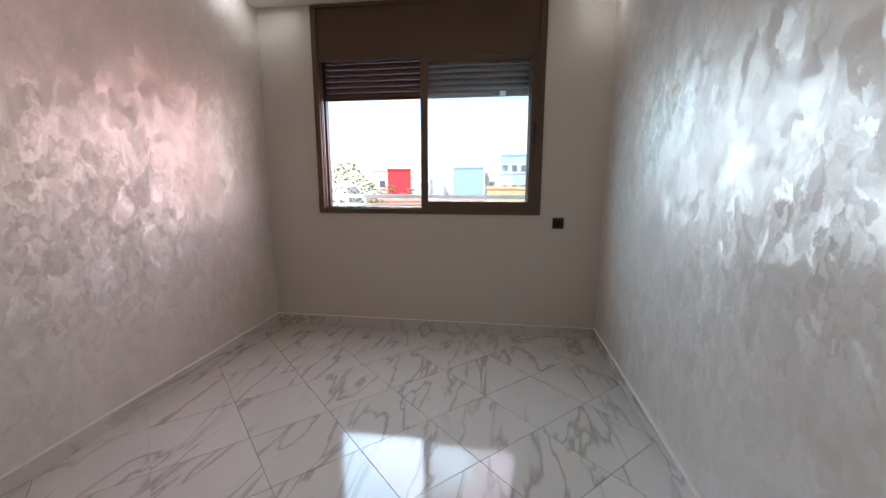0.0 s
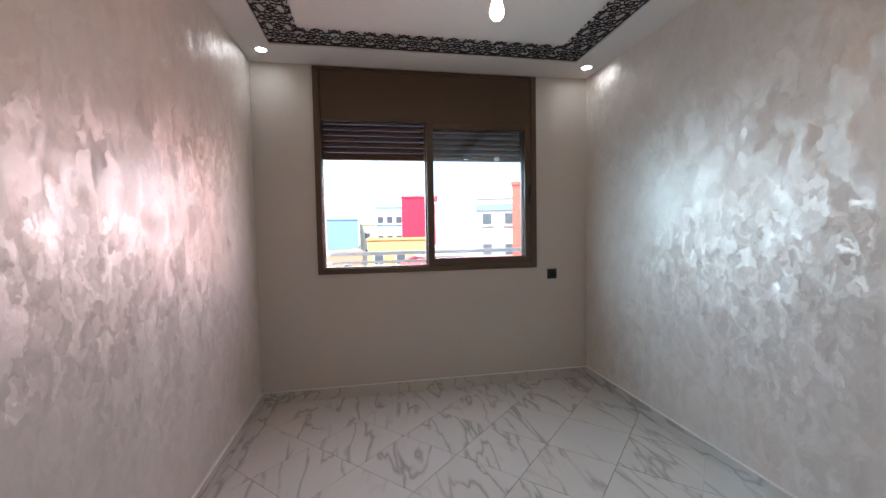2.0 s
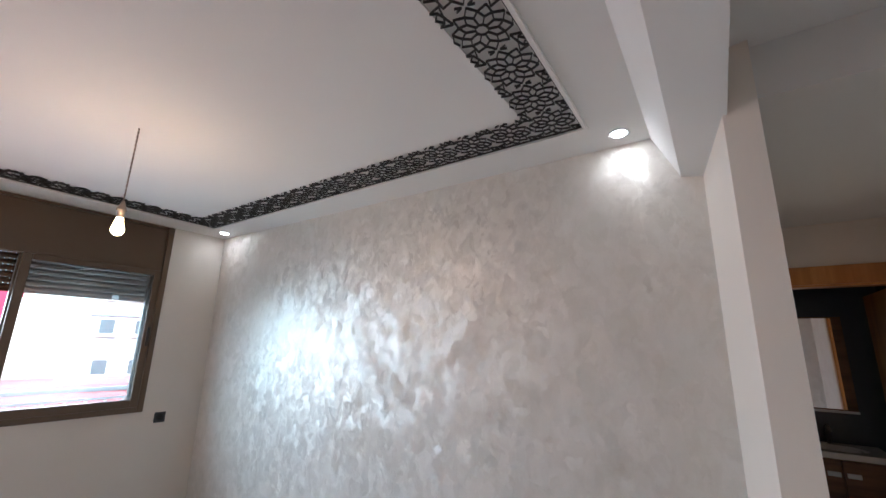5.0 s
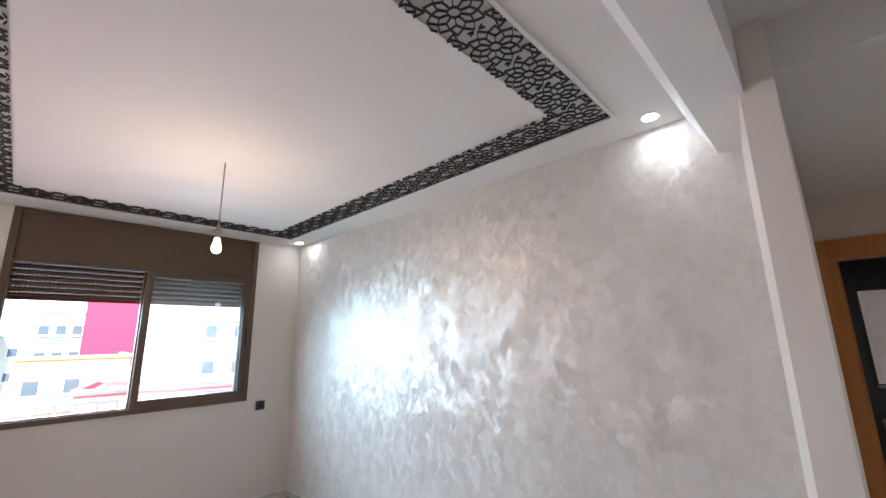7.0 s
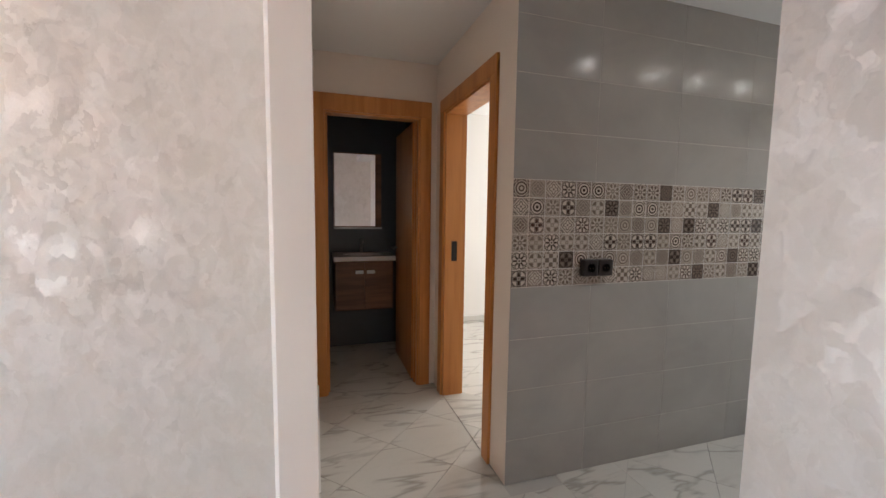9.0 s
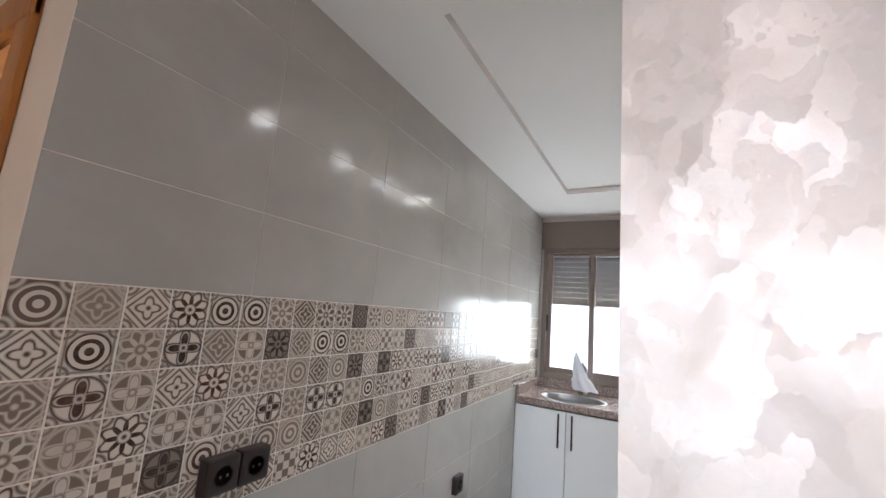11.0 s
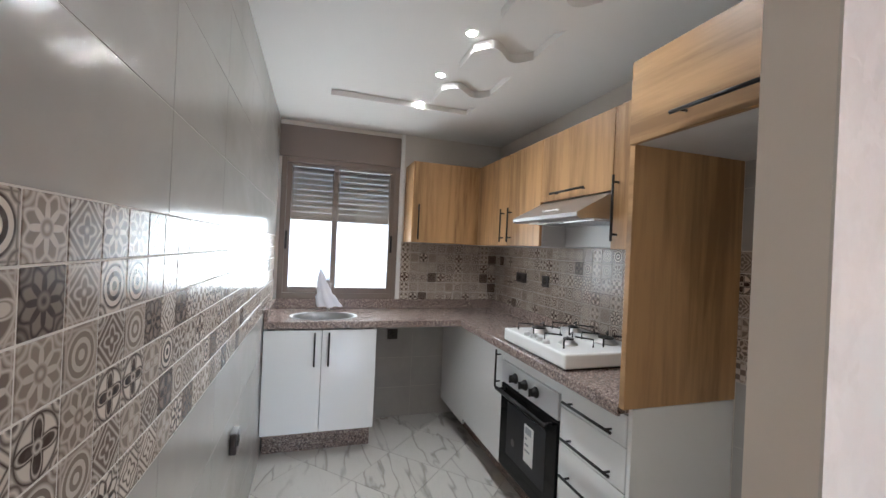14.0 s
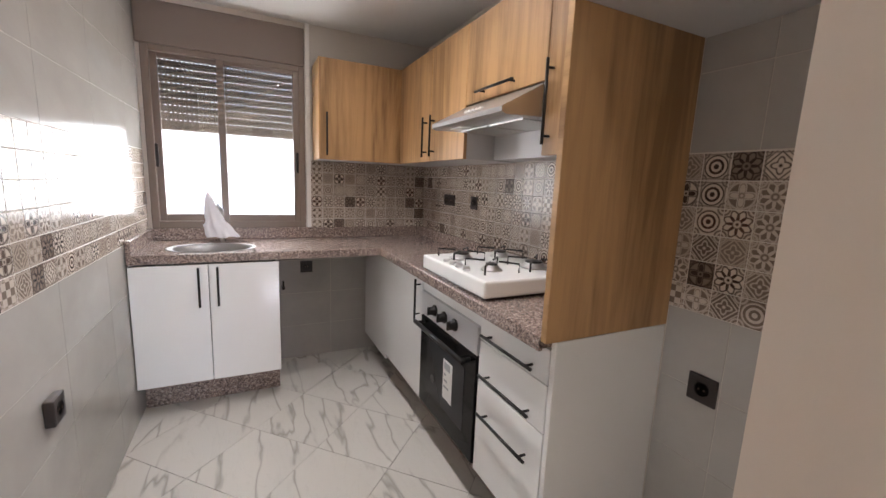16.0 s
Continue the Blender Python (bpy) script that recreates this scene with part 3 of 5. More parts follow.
def shutter(parent, x0, x1, z0, z1, y, mat, pitch=0.045, depth=0.012, slot=0.007, gap=0.002):
    """A half-lowered roller shutter: curved slats with rows of small light slots between them."""
    n = int(round((z1 - z0) / pitch))
    p = (z1 - z0) / n
    for i in range(n):
        za = z0 + i * p
        bm = bmesh.new()
        rows = []
        for k in range(7):
            a = k / 6
            rows.append([bm.verts.new((x, y - depth * math.sin(math.pi * a), za + (p - 0.006) * a)) for x in (x0, x1)])
        for a, b in zip(rows, rows[1:]):
            bm.faces.new((a[0], a[1], b[1], b[0]))
        bm.faces.new((rows[0][0], rows[-1][0], rows[-1][1], rows[0][1]))
        bm.faces.new([r[0] for r in rows])
        bm.faces.new([r[1] for r in rows][::-1])
        piece("slat", bm, mat, parent)
        if i == n - 1:
            continue
        # link strip with small slots that let daylight through
        zs = za + p - 0.006
        bm = bmesh.new()
        step = 0.026
        x = x0
        while x < x1 - 0.001:
            e = min(x + step - slot, x1)
            box(bm, x, y - 0.001, zs, e, y + 0.001, zs + 0.006)
            box(bm, e, y - 0.001, zs, min(e + slot, x1), y + 0.001, zs + 0.006 - gap)
            x += step
        piece("slat_link", bm, mat, parent)


def salon_window():
    w = thing("window_1", -0.685, YN, 0.985, "bronze aluminium sliding window with a half-lowered brown roller shutter", "window", kind="structure")
    x0, x1, z0, z1 = -1.585, 0.215, 0.985, 2.582
    piece("outer_frame", rect_frame(x0, z0, x1, z1, YN - 0.014, YN + 0.07, 0.045, 0.042, 0.02), BROWN, w)
    piece("sill_reveal", boxes((x0, YN + 0.07, z0 - 0.03, x1, YN + 0.22, z0 + 0.005)), GRANITE, w)
    piece("shutter_box", soft(boxes((x0 + 0.045, YN + 0.004, 2.19, x1 - 0.045, YN + 0.10, z1 - 0.02)), 0.004, 1), BROWN, w, "flat bronze shutter box panel")
    piece("box_trim", boxes((x0 + 0.05, YN - 0.004, 2.176, x1 - 0.05, YN + 0.012, 2.192)), BROWN, w)
    # left opening: the sash is slid aside, its track is seen
    piece("track", soft(boxes((x0 + 0.045, YN + 0.01, 1.018, -0.70, YN + 0.02, 1.036), (x0 + 0.045, YN + 0.035, 1.018, -0.70, YN + 0.045, 1.036),
                              (x0 + 0.045, YN + 0.012, 1.03, x0 + 0.052, YN + 0.02, 2.176), (x0 + 0.045, YN + 0.036, 1.03, x0 + 0.052, YN + 0.044, 2.176)), 0.001, 1), BROWN, w)
    sash = piece("sash", rect_frame(-0.718, 1.025, 0.172, 2.176, YN - 0.004, YN + 0.03, 0.055, 0.062, 0.045), BROWN, w, "closed bronze sliding sash")
    back = piece("rear_sash", rect_frame(-0.73, 1.03, 0.15, 2.17, YN + 0.036, YN + 0.066, 0.05, 0.055, 0.04), BROWN, w, "bronze sliding sash slid behind the other")
    glassy = [piece("pane", boxes((-0.664, YN + 0.012, 1.086, 0.118, YN + 0.018, 2.132)), DUSTY, w),
              piece("pane", boxes((-0.68, YN + 0.048, 1.084, 0.10, YN + 0.054, 2.131)), GLASS, w)]
    for g in glassy:
        g.visible_shadow = False
    piece("window_latch", soft(boxes((0.138, YN - 0.02, 1.52, 0.158, YN - 0.004, 1.68)), 0.004, 2), BLACK, w, "black recessed sash latch")
    sh = piece("roller_shutter", boxes((x0 + 0.05, YN + 0.118, 1.896, x1 - 0.05, YN + 0.132, 1.912)), SLAT, w, "half-lowered brown roller shutter")
    shutter(w, x0 + 0.05, x1 - 0.05, 1.912, 2.36, YN + 0.125, SLAT)
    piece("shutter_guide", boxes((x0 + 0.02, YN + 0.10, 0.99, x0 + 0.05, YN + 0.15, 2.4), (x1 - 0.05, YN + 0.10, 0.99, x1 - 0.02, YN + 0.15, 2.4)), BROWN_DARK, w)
    piece("pull_tag", boxes((-0.115, YN + 0.108, 1.902, -0.07, YN + 0.116, 1.935)), STICKER, w, "small white pull tag")
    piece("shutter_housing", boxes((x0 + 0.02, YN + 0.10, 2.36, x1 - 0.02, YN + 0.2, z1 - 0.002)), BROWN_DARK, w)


salon_window()


def wall_socket(x, y, z, facing, count=1, size=0.08, label="black square wall socket", deep=0.0):
    """Socket plates on a wall; facing is the wall's outward axis."""
    s = thing("wall_socket", x, y, z, label, "socket", "black wall sockets")
    h = size / 2
    for i in range(count):
        o = (i - (count - 1) / 2) * (size + 0.004)
        plate = soft(boxes((-h, -0.009 - deep, -h, h, 0, h)), 0.003 + deep * 0.15, 2)
        dish = lathe(bmesh.new(), [(0.0205, 0.0), (0.021, 0.0015), (0.0235, 0.0015), (0.0235, 0.0)], sides=20)
        pins = boxes((-0.011, -0.0105, -0.003, -0.006, -0.0085, 0.003), (0.006, -0.0105, -0.003, 0.011, -0.0085, 0.003))
        turn = {"-y": 0, "+y": 180, "-x": -90, "+x": 90}[facing]
        m = Matrix.Rotation(radians(turn), 4, "Z") @ Matrix.Translation((o, 0, 0))
        for nm, bm, mat in (("plate", plate, BLACK), ("outlet_ring", dish, BLACK_METAL), ("pin", pins, BRASS)):
            if nm == "outlet_ring":
                bmesh.ops.transform(bm, matrix=Matrix.Translation((0, -0.009, 0)) @ Matrix.Rotation(radians(90), 4, "X"), verts=bm.verts)
            if nm != "plate":
                bmesh.ops.translate(bm, vec=(0, -deep, 0), verts=bm.verts)
            bmesh.ops.transform(bm, matrix=m, verts=bm.verts)
            part(nm, bm, mat, s)
    return s


wall_socket(0.354, YN, 0.925, "-y", 1, 0.085, "black square wall socket under the salon window")


# ---- ceiling fittings ----
def downlight(x, y, z, r=0.045, lens=SALON_LAMP_ON, group="recessed downlights"):
    d = thing("downlight", x, y, z, "small round lit recessed ceiling downlight", "downlight", group)
    part("ring", lathe(bmesh.new(), [(r * 0.78, 0.0), (r * 0.78, -0.004), (r, -0.006), (r + 0.006, -0.002), (r + 0.006, 0.0)], sides=28), WHITE, d)
    part("lens", lathe(bmesh.new(), [(r * 0.76, 0.0), (r * 0.76, -0.003), (r * 0.5, -0.005), (0.002, -0.006)], sides=24), lens, d, "glowing frosted lens")


for _x, _y in SALON_SPOTS:
    downlight(_x, _y, ZC - 0.001)
for _x, _y in KITCHEN_SPOTS:
    downlight(_x, _y, ZK + 0.034, 0.027, LAMP_ON)


def pendant(x, y, top, bulb_z):
    p = thing("pendant_bulb", x, y, top, "bare lit filament bulb hanging on a twisted cord", "pendant lamp")
    h = top - bulb_z
    for k in (0, 1):
        pts = []
        n = 60
        for i in range(n + 1):
            z = -i / n * (h - 0.11)
            a = i * 0.9 + k * math.pi
            pts.append((0.0022 * math.cos(a), 0.0022 * math.sin(a), z))
        part("cord", tube(bmesh.new(), pts, 0.0022, 6), BRASS, p, "twisted brown cord", True)
    part("lamp_holder", lathe(bmesh.new(), [(0.004, -h + 0.135), (0.007, -h + 0.125), (0.016, -h + 0.10), (0.021, -h + 0.092), (0.021, -h + 0.082), (0.015, -h + 0.08), (0.0145, -h + 0.05)], sides=20), BRASS, p, "aged metal lamp holder", True)
    prof = [(0.0135, 0.05), (0.0145, 0.04), (0.019, 0.022), (0.0245, 0.002), (0.026, -0.010), (0.0225, -0.024), (0.014, -0.033), (0.003, -0.037)]
    part("bulb", lathe(bmesh.new(), [(r, zz - h) for r, zz in prof], sides=24), BULB_ON, p, "glowing warm bulb", True)


pendant(-0.72, 1.237, ZC + 0.005, 2.085)


def lattice_cell(size, t=0.008, bar=0.0037):
    """One square of pierced geometric lattice: a ten-point rosette with ties to its neighbours."""
    bm = bmesh.new()

    def strip(a, b, w=bar):
        a, b = Vector(a), Vector(b)
        d = (b - a)
        if d.length < 1e-5:
            return
        s = Vector((-d.y, d.x)).normalized() * w / 2
        c = [a + s, b + s, b - s, a - s]
        lo = [bm.verts.new((p.x, p.y, 0)) for p in c]
        hi = [bm.verts.new((p.x, p.y, t)) for p in c]
        bm.faces.new(lo[::-1])
        for i in range(4):
            bm.faces.new((lo[i], lo[(i + 1) % 4], hi[(i + 1) % 4], hi[i]))

    R = size / 2
    n = 10
    on = lambda r, k: (r * math.cos(k * math.tau / n), r * math.sin(k * math.tau / n))
    for k in range(n):
        strip(on(R * 0.20, k), on(R * 0.20, k + 1))
        strip(on(R * 0.20, k), on(R * 0.50, k))
        strip(on(R * 0.50, k), on(R * 0.70, k + 0.5))
        strip(on(R * 0.50, k), on(R * 0.70, k - 0.5))
        strip(on(R * 0.70, k + 0.5), on(R * 0.93, k))
        strip(on(R * 0.70, k + 0.5), on(R * 0.93, k + 1))
    for sx, sy in ((1, 1), (1, -1), (-1, 1), (-1, -1)):
        strip((sx * R * 0.62, sy * R * 0.62), (sx * R, sy * R * 0.72))
        strip((sx * R * 0.62, sy * R * 0.62), (sx * R * 0.72, sy * R))
        strip((sx * R, sy * R * 0.72), (sx * R * 0.80, sy * R * 0.80))
        strip((sx * R * 0.72, sy * R), (sx * R * 0.80, sy * R * 0.80))
        strip((sx * R * 0.80, sy * R * 0.80), (sx * R, sy * R))
    for sx in (1, -1):
        strip((sx * R * 0.93, -R * 0.3), (sx * R, -R * 0.1))
        strip((sx * R * 0.93, R * 0.3), (sx * R, R * 0.1))
        strip((-R * 0.2, sx * R * 0.9), (0, sx * R))
        strip((R * 0.2, sx * R * 0.9), (0, sx * R))
    return bm


def lattice_ring():
    ring = thing("ceiling_lattice", -0.705, 1.08, ZC - 0.003, "black pierced geometric lattice band set in the ceiling", "lattice panel")
    w = 0.215
    xa, xb, ya, yb = -1.81 + w / 2, 0.40 - w / 2, -0.594 + w / 2, 2.74 - w / 2
    me = mesh_of("rosette_panel", lattice_cell(w), LATTICE)
    nx = int(round((xb - xa) / w))
    ny = int(round((yb - ya) / w))
    spots = []
    for i in range(nx + 1):
        spots += [(xa + (xb - xa) * i / nx, ya, (xb - xa) / nx / w, 1), (xa + (xb - xa) * i / nx, yb, (xb - xa) / nx / w, 1)]
    for j in range(1, ny):
        spots += [(xa, ya + (yb - ya) * j / ny, 1, (yb - ya) / ny / w), (xb, ya + (yb - ya) * j / ny, 1, (yb - ya) / ny / w)]
    for x, y, sx, sy in spots:
        o = new("rosette_panel", me)
        o.parent = ring
        o.location = (x + 0.705, y - 1.08, 0.0)
        o.scale = (sx, sy, 1)
    e = 0.004
    rim = boxes((-1.81, -0.594, 0, 0.40, -0.594 + e, 0.008), (-1.81, 2.74 - e, 0, 0.40, 2.74, 0.008), (-1.81, -0.594, 0, -1.81 + e, 2.74, 0.008), (0.40 - e, -0.594, 0, 0.40, 2.74, 0.008))
    bmesh.ops.translate(rim, vec=(0, 0, ZC - 0.003), verts=rim.verts)
    piece("rim", rim, LATTICE, ring)


lattice_ring()
setting("lattice_moulding", boxes((-1.83, -0.614, ZC - 0.012, 0.42, -0.597, ZC - 0.0005), (-1.83, 2.743, ZC - 0.012, 0.42, 2.76, ZC - 0.0005),
                                  (-1.83, -0.597, ZC - 0.012, -1.813, 2.743, ZC - 0.0005), (0.403, -0.597, ZC - 0.012, 0.42, 2.743, ZC - 0.0005)),
        CEILING, "thin white plaster bead round the lattice", "trim")

# ---- doors of the hall ----
def door_frame_x(name, y0, y1, top, x, depth, label):
    """Timber lining and architraves of a door in a wall that stands across x."""
    d = thing(name, x, (y0 + y1) / 2, 0, label, "door", kind="structure")
    w = 0.075
    piece("architrave", soft(boxes((x - 0.016, y1 - 0.008, 0, x, y1 + w, top + w - 0.03)), 0.004, 2), DOORWOOD, d)
    piece("architrave", soft(boxes((x - 0.016, y0 - w, 0, x, y0 + 0.008, top + w - 0.03)), 0.004, 2), DOORWOOD, d)
    piece("head_architrave", soft(boxes((x - 0.018, y0 - w, top - 0.008, x, y1 + w, top + w + 0.03)), 0.004, 2), DOORWOOD, d)
    piece("lining", boxes((x, y1 - 0.02, 0, x + depth, y1, top), (x, y0, 0, x + depth, y0 + 0.02, top), (x, y0, top - 0.02, x + depth, y1, top)), DOORWOOD, d)
    piece("door_stop", boxes((x + 0.05, y1 - 0.032, 0, x + 0.065, y1 - 0.02, top - 0.02), (x + 0.05, y0 + 0.02, 0, x + 0.065, y0 + 0.032, top - 0.02)), DOORWOOD, d)
    return d


bath_door = door_frame_x("door_1", -1.937, -1.25, 2.005, XB, 0.1, "open orange brown wooden bathroom door with architraves")
leaf = soft(boxes((XB + 0.10, -1.935, 0.012, XB + 0.74, -1.897, 1.985)), 0.003, 2)
lf = piece("door_leaf", leaf, DOORWOOD, bath_door, "orange brown wooden leaf standing open")
hb = tube(bmesh.new(), [(XB + 0.68, -1.897, 1.0), (XB + 0.68, -1.85, 1.0), (XB + 0.57, -1.845, 1.0)], 0.009, 10)
piece("door_handle", hb, STEEL, bath_door, "steel lever handle", True)

bed_door = thing("door_2", 1.32, YD, 0, "orange brown wooden bedroom door frame standing open", "door", kind="structure")
for _a, _b in ((0.93, 1.013), (1.767, 1.85)):
    piece("architrave", soft(boxes((_a, YD, 0, _b, YD + 0.016, 2.06)), 0.004, 2), DOORWOOD, bed_door)
piece("head_architrave", soft(boxes((0.93, YD, 2.002, 1.85, YD + 0.018, 2.092)), 0.004, 2), DOORWOOD, bed_door)
piece("lining", boxes((1.005, YD - 0.15, 0, 1.025, YD, 2.01), (1.755, YD - 0.15, 0, 1.775, YD, 2.01), (1.005, YD - 0.15, 1.99, 1.775, YD, 2.01)), DOORWOOD, bed_door)
piece("strike_plate", boxes((1.752, YD - 0.09, 0.98, 1.7555, YD - 0.05, 1.12)), BLACK_METAL, bed_door)


# ---- bathroom ----
def vanity():
    v = thing("bathroom_vanity", 2.86, -1.61, 0.44, "wall-hung brown wood vanity with a white basin top", "vanity")
    piece("body", soft(boxes((2.68, -1.86, 0.44, 3.05, -1.35, 0.885)), 0.003, 1), VANITY, v)
    for a, b in ((-1.857, -1.608), (-1.602, -1.353)):
        piece("drawer_front", soft(boxes((2.662, a, 0.45, 2.68, b, 0.875)), 0.003, 1), VANITY, v)
    for y in (-1.66, -1.56):
        piece("handle", soft(boxes((2.65, y - 0.035, 0.77, 2.662, y + 0.035, 0.80), ), 0.002, 1), STEEL, v, "small steel pull")
    top = plate_with_hole(2.64, -1.88, 3.05, -1.34, 2.83, -1.61, 0.13, 0.18, 0.885, 0.925)
    piece("basin_top", top, PORCELAIN, v, "white ceramic basin top")
    bowl = bmesh.new()
    lathe(bowl, [(0.02, -0.09), (0.09, -0.08), (0.13, -0.03), (0.145, 0.0), (0.15, 0.0), (0.135, -0.035), (0.095, -0.09), (0.02, -0.10)], 2.83, -1.61, 0.915, 24)
    piece("bowl", bowl, PORCELAIN, v, "", True)
    piece("tap", tube(bmesh.new(), [(2.99, -1.61, 0.925), (2.99, -1.61, 1.03), (2.95, -1.61, 1.05), (2.89, -1.61, 1.03)], 0.013, 10), STEEL, v, "steel basin tap", True)


def plate_with_hole(x0, y0, x1, y1, cx, cy, rx, ry, z0, z1, n=48):
    """A slab with an oval cut-out."""
    bm = bmesh.new()

    def rim(a):
        dx, dy = math.cos(a), math.sin(a)
        t = min(((x1 - cx) / dx if dx > 1e-9 else (x0 - cx) / dx if dx < -1e-9 else 1e9), ((y1 - cy) / dy if dy > 1e-9 else (y0 - cy) / dy if dy < -1e-9 else 1e9))
        return cx + dx * t, cy + dy * t

    angles = sorted(set([k * math.tau / n for k in range(n)] + [math.atan2(b - cy, a - cx) % math.tau for a in (x0, x1) for b in (y0, y1)]))
    rings = []
    for z in (z0, z1):
        rings.append([bm.verts.new((cx + rx * math.cos(a), cy + ry * math.sin(a), z)) for a in angles])
        rings.append([bm.verts.new((*rim(a), z)) for a in angles])
    m = len(angles)
    for i in range(m):
        j = (i + 1) % m
        il, ol, ih, oh = rings
        bm.faces.new((il[i], il[j], ol[j], ol[i]))
        bm.faces.new((ih[i], oh[i], oh[j], ih[j]))
        bm.faces.new((ol[i], ol[j], oh[j], oh[i]))
        bm.faces.new((il[j], il[i], ih[i], ih[j]))
    return bm


vanity()
mc = thing("mirror_cabinet", 3.03, -1.58, 1.17, "bathroom mirror cabinet with a dark open side", "mirror")
piece("body", boxes((2.96, -1.80, 1.17, 3.05, -1.36, 1.86)), VANITY, mc)
piece("mirror", boxes((2.953, -1.74, 1.18, 2.96, -1.365, 1.85)), MIRROR, mc, "clear mirror glass")
piece("shelf", boxes((2.93, -1.80, 1.155, 3.05, -1.36, 1.17)), STEEL, mc)


# ---- kitchen joinery ----
def bar_handle(parent, p, q, out, r=0.006, stand=0.03):
    """A round black bar handle from p to q standing off along out."""
    p, q, o = Vector(p), Vector(q), Vector(out)
    d = (q - p).normalized()
    bm = bmesh.new()
    tube(bm, [p + o * stand - d * 0.03, q + o * stand + d * 0.03], r, 10)
    for e in (p, q):
        tube(bm, [e, e + o * stand], r * 0.8, 8)
    return piece("handle", bm, BLACK_METAL, parent, "black bar handle", True)


def counter():
    c = thing("worktop", -0.2, -5.0, 0.88, "polished speckled brown granite worktop in an L shape", "worktop")
    z0, z1 = 0.88, 0.92
    piece("slab", plate_with_hole(0.10, -5.345, 0.752, -4.772, 0.385, -4.975, 0.215, 0.155, z0, z1), GRANITE, c)
    piece("slab", boxes((-0.58, -5.345, z0, 0.10, -4.772, z1)), GRANITE, c)
    piece("slab", boxes((XK + 0.002, -5.345, z0, -0.58, -3.172, z1)), GRANITE, c)
    piece("front_edge", soft(boxes((-0.575, -4.775, 0.872, 0.752, -4.766, z1 - 0.002)), 0.003, 2), GRANITE, c)
    piece("front_edge", soft(boxes((-0.588, -4.766, 0.872, -0.574, -3.172, z1 - 0.002)), 0.003, 2), GRANITE, c)
    piece("upstand", soft(boxes((XK + 0.02, -5.347, z1, 0.752, -5.325, 0.995)), 0.002, 1), GRANITE, c)
    piece("upstand", soft(boxes((XK + 0.012, -5.325, z1, XK + 0.032, -3.172, 0.995)), 0.002, 1), GRANITE, c)
    piece("upstand", soft(boxes((0.732, -5.325, z1, 0.756, -4.78, 0.995)), 0.002, 1), GRANITE, c)


counter()


SINK_STEEL = shaded_metal("dull_sink_steel", (0.30, 0.30, 0.30), 0.45)


def sink():
    s = thing("sink_bowl", 0.385, -4.975, 0.74, "oval stainless steel sink set in the worktop", "sink")
    bm = bmesh.new()
    prof = [(0.02, -0.165), (0.70, -0.16), (0.88, -0.14), (0.96, -0.06), (0.985, 0.0), (1.09, 0.003), (1.10, 0.0)]
    rings = [[bm.verts.new((r * 0.212 * math.cos(k * math.tau / 40), r * 0.152 * math.sin(k * math.tau / 40), 0.92 - 0.74 + h + 0.001)) for k in range(40)] for r, h in prof]
    for a, b in zip(rings, rings[1:]):
        for k in range(40):
            bm.faces.new((a[k], a[(k + 1) % 40], b[(k + 1) % 40], b[k]))
    bm.faces.new(rings[0])
    part("bowl", bm, SINK_STEEL, s, "", True)
    part("drain", lathe(bmesh.new(), [(0.035, 0.0), (0.035, 0.004), (0.012, 0.004), (0.01, 0.002)], 0, 0, 0.016, 20), BLACK_METAL, s)


sink()


def bagged_tap():
    t = thing("kitchen_tap", 0.345, -5.24, 0.92, "kitchen tap wrapped in a white plastic bag", "tap")
    part("spout", tube(bmesh.new(), [(0, 0, 0), (0, 0, 0.2), (0.02, 0.03, 0.235)], 0.014, 10), STEEL, t)
    bm = bmesh.new()
    rng = random.Random(4)
    rows = []
    n = 22
    for i in range(15):
        f = i / 14
        r = 0.064 * (1 - f) ** 0.75 + 0.004
        cx, cy = 0.02 + 0.05 * f - 0.03 * (1 - f) ** 3, 0.01 + 0.015 * f
        z = 0.03 + 0.285 * f
        row = []
        for k in range(n):
            a = k * math.tau / n
            crease = 1 + 0.28 * math.sin(a * 5 + 2.2 * f) * (0.5 + 0.5 * math.sin(3 * f + a)) + rng.uniform(-0.06, 0.06)
            row.append(bm.verts.new((cx + r * crease * math.cos(a) * (1.25 if f < 0.35 else 1.0), cy + 0.6 * r * crease * math.sin(a), z + rng.uniform(-0.004, 0.004))))
        rows.append(row)
    for a, b in zip(rows, rows[1:]):
        for k in range(n):
            bm.faces.new((a[k], a[(k + 1) % n], b[(k + 1) % n], b[k]))
    bm.faces.new(rows[-1])
    part("plastic_bag", bm, BAG, t, "crumpled white plastic bag", True)


bagged_tap()


def sink_cabinet():
    c = thing("sink_cabinet", 0.39, -5.05, 0, "white lacquer two-door sink cabinet on a granite plinth", "cabinet")
    piece("body", boxes((0.037, -5.32, 0.19, 0.055, -4.79, 0.872), (0.732, -5.32, 0.19, 0.75, -4.79, 0.872), (0.055, -5.32, 0.19, 0.732, -4.79, 0.21)), WHITE, c)
    for a, b in ((0.037, 0.393), (0.397, 0.752)):
        piece("door", soft(boxes((a, -4.79, 0.19, b, -4.771, 0.862)), 0.002, 2), WHITE, c)
    bar_handle(c, (0.44, -4.771, 0.66), (0.44, -4.771, 0.82), (0, 1, 0))
    bar_handle(c, (0.35, -4.771, 0.66), (0.35, -4.771, 0.82), (0, 1, 0))
    piece("plinth", boxes((0.037, -5.3, 0.0, 0.752, -4.93, 0.19)), GRANITE, c, "granite plinth")


sink_cabinet()


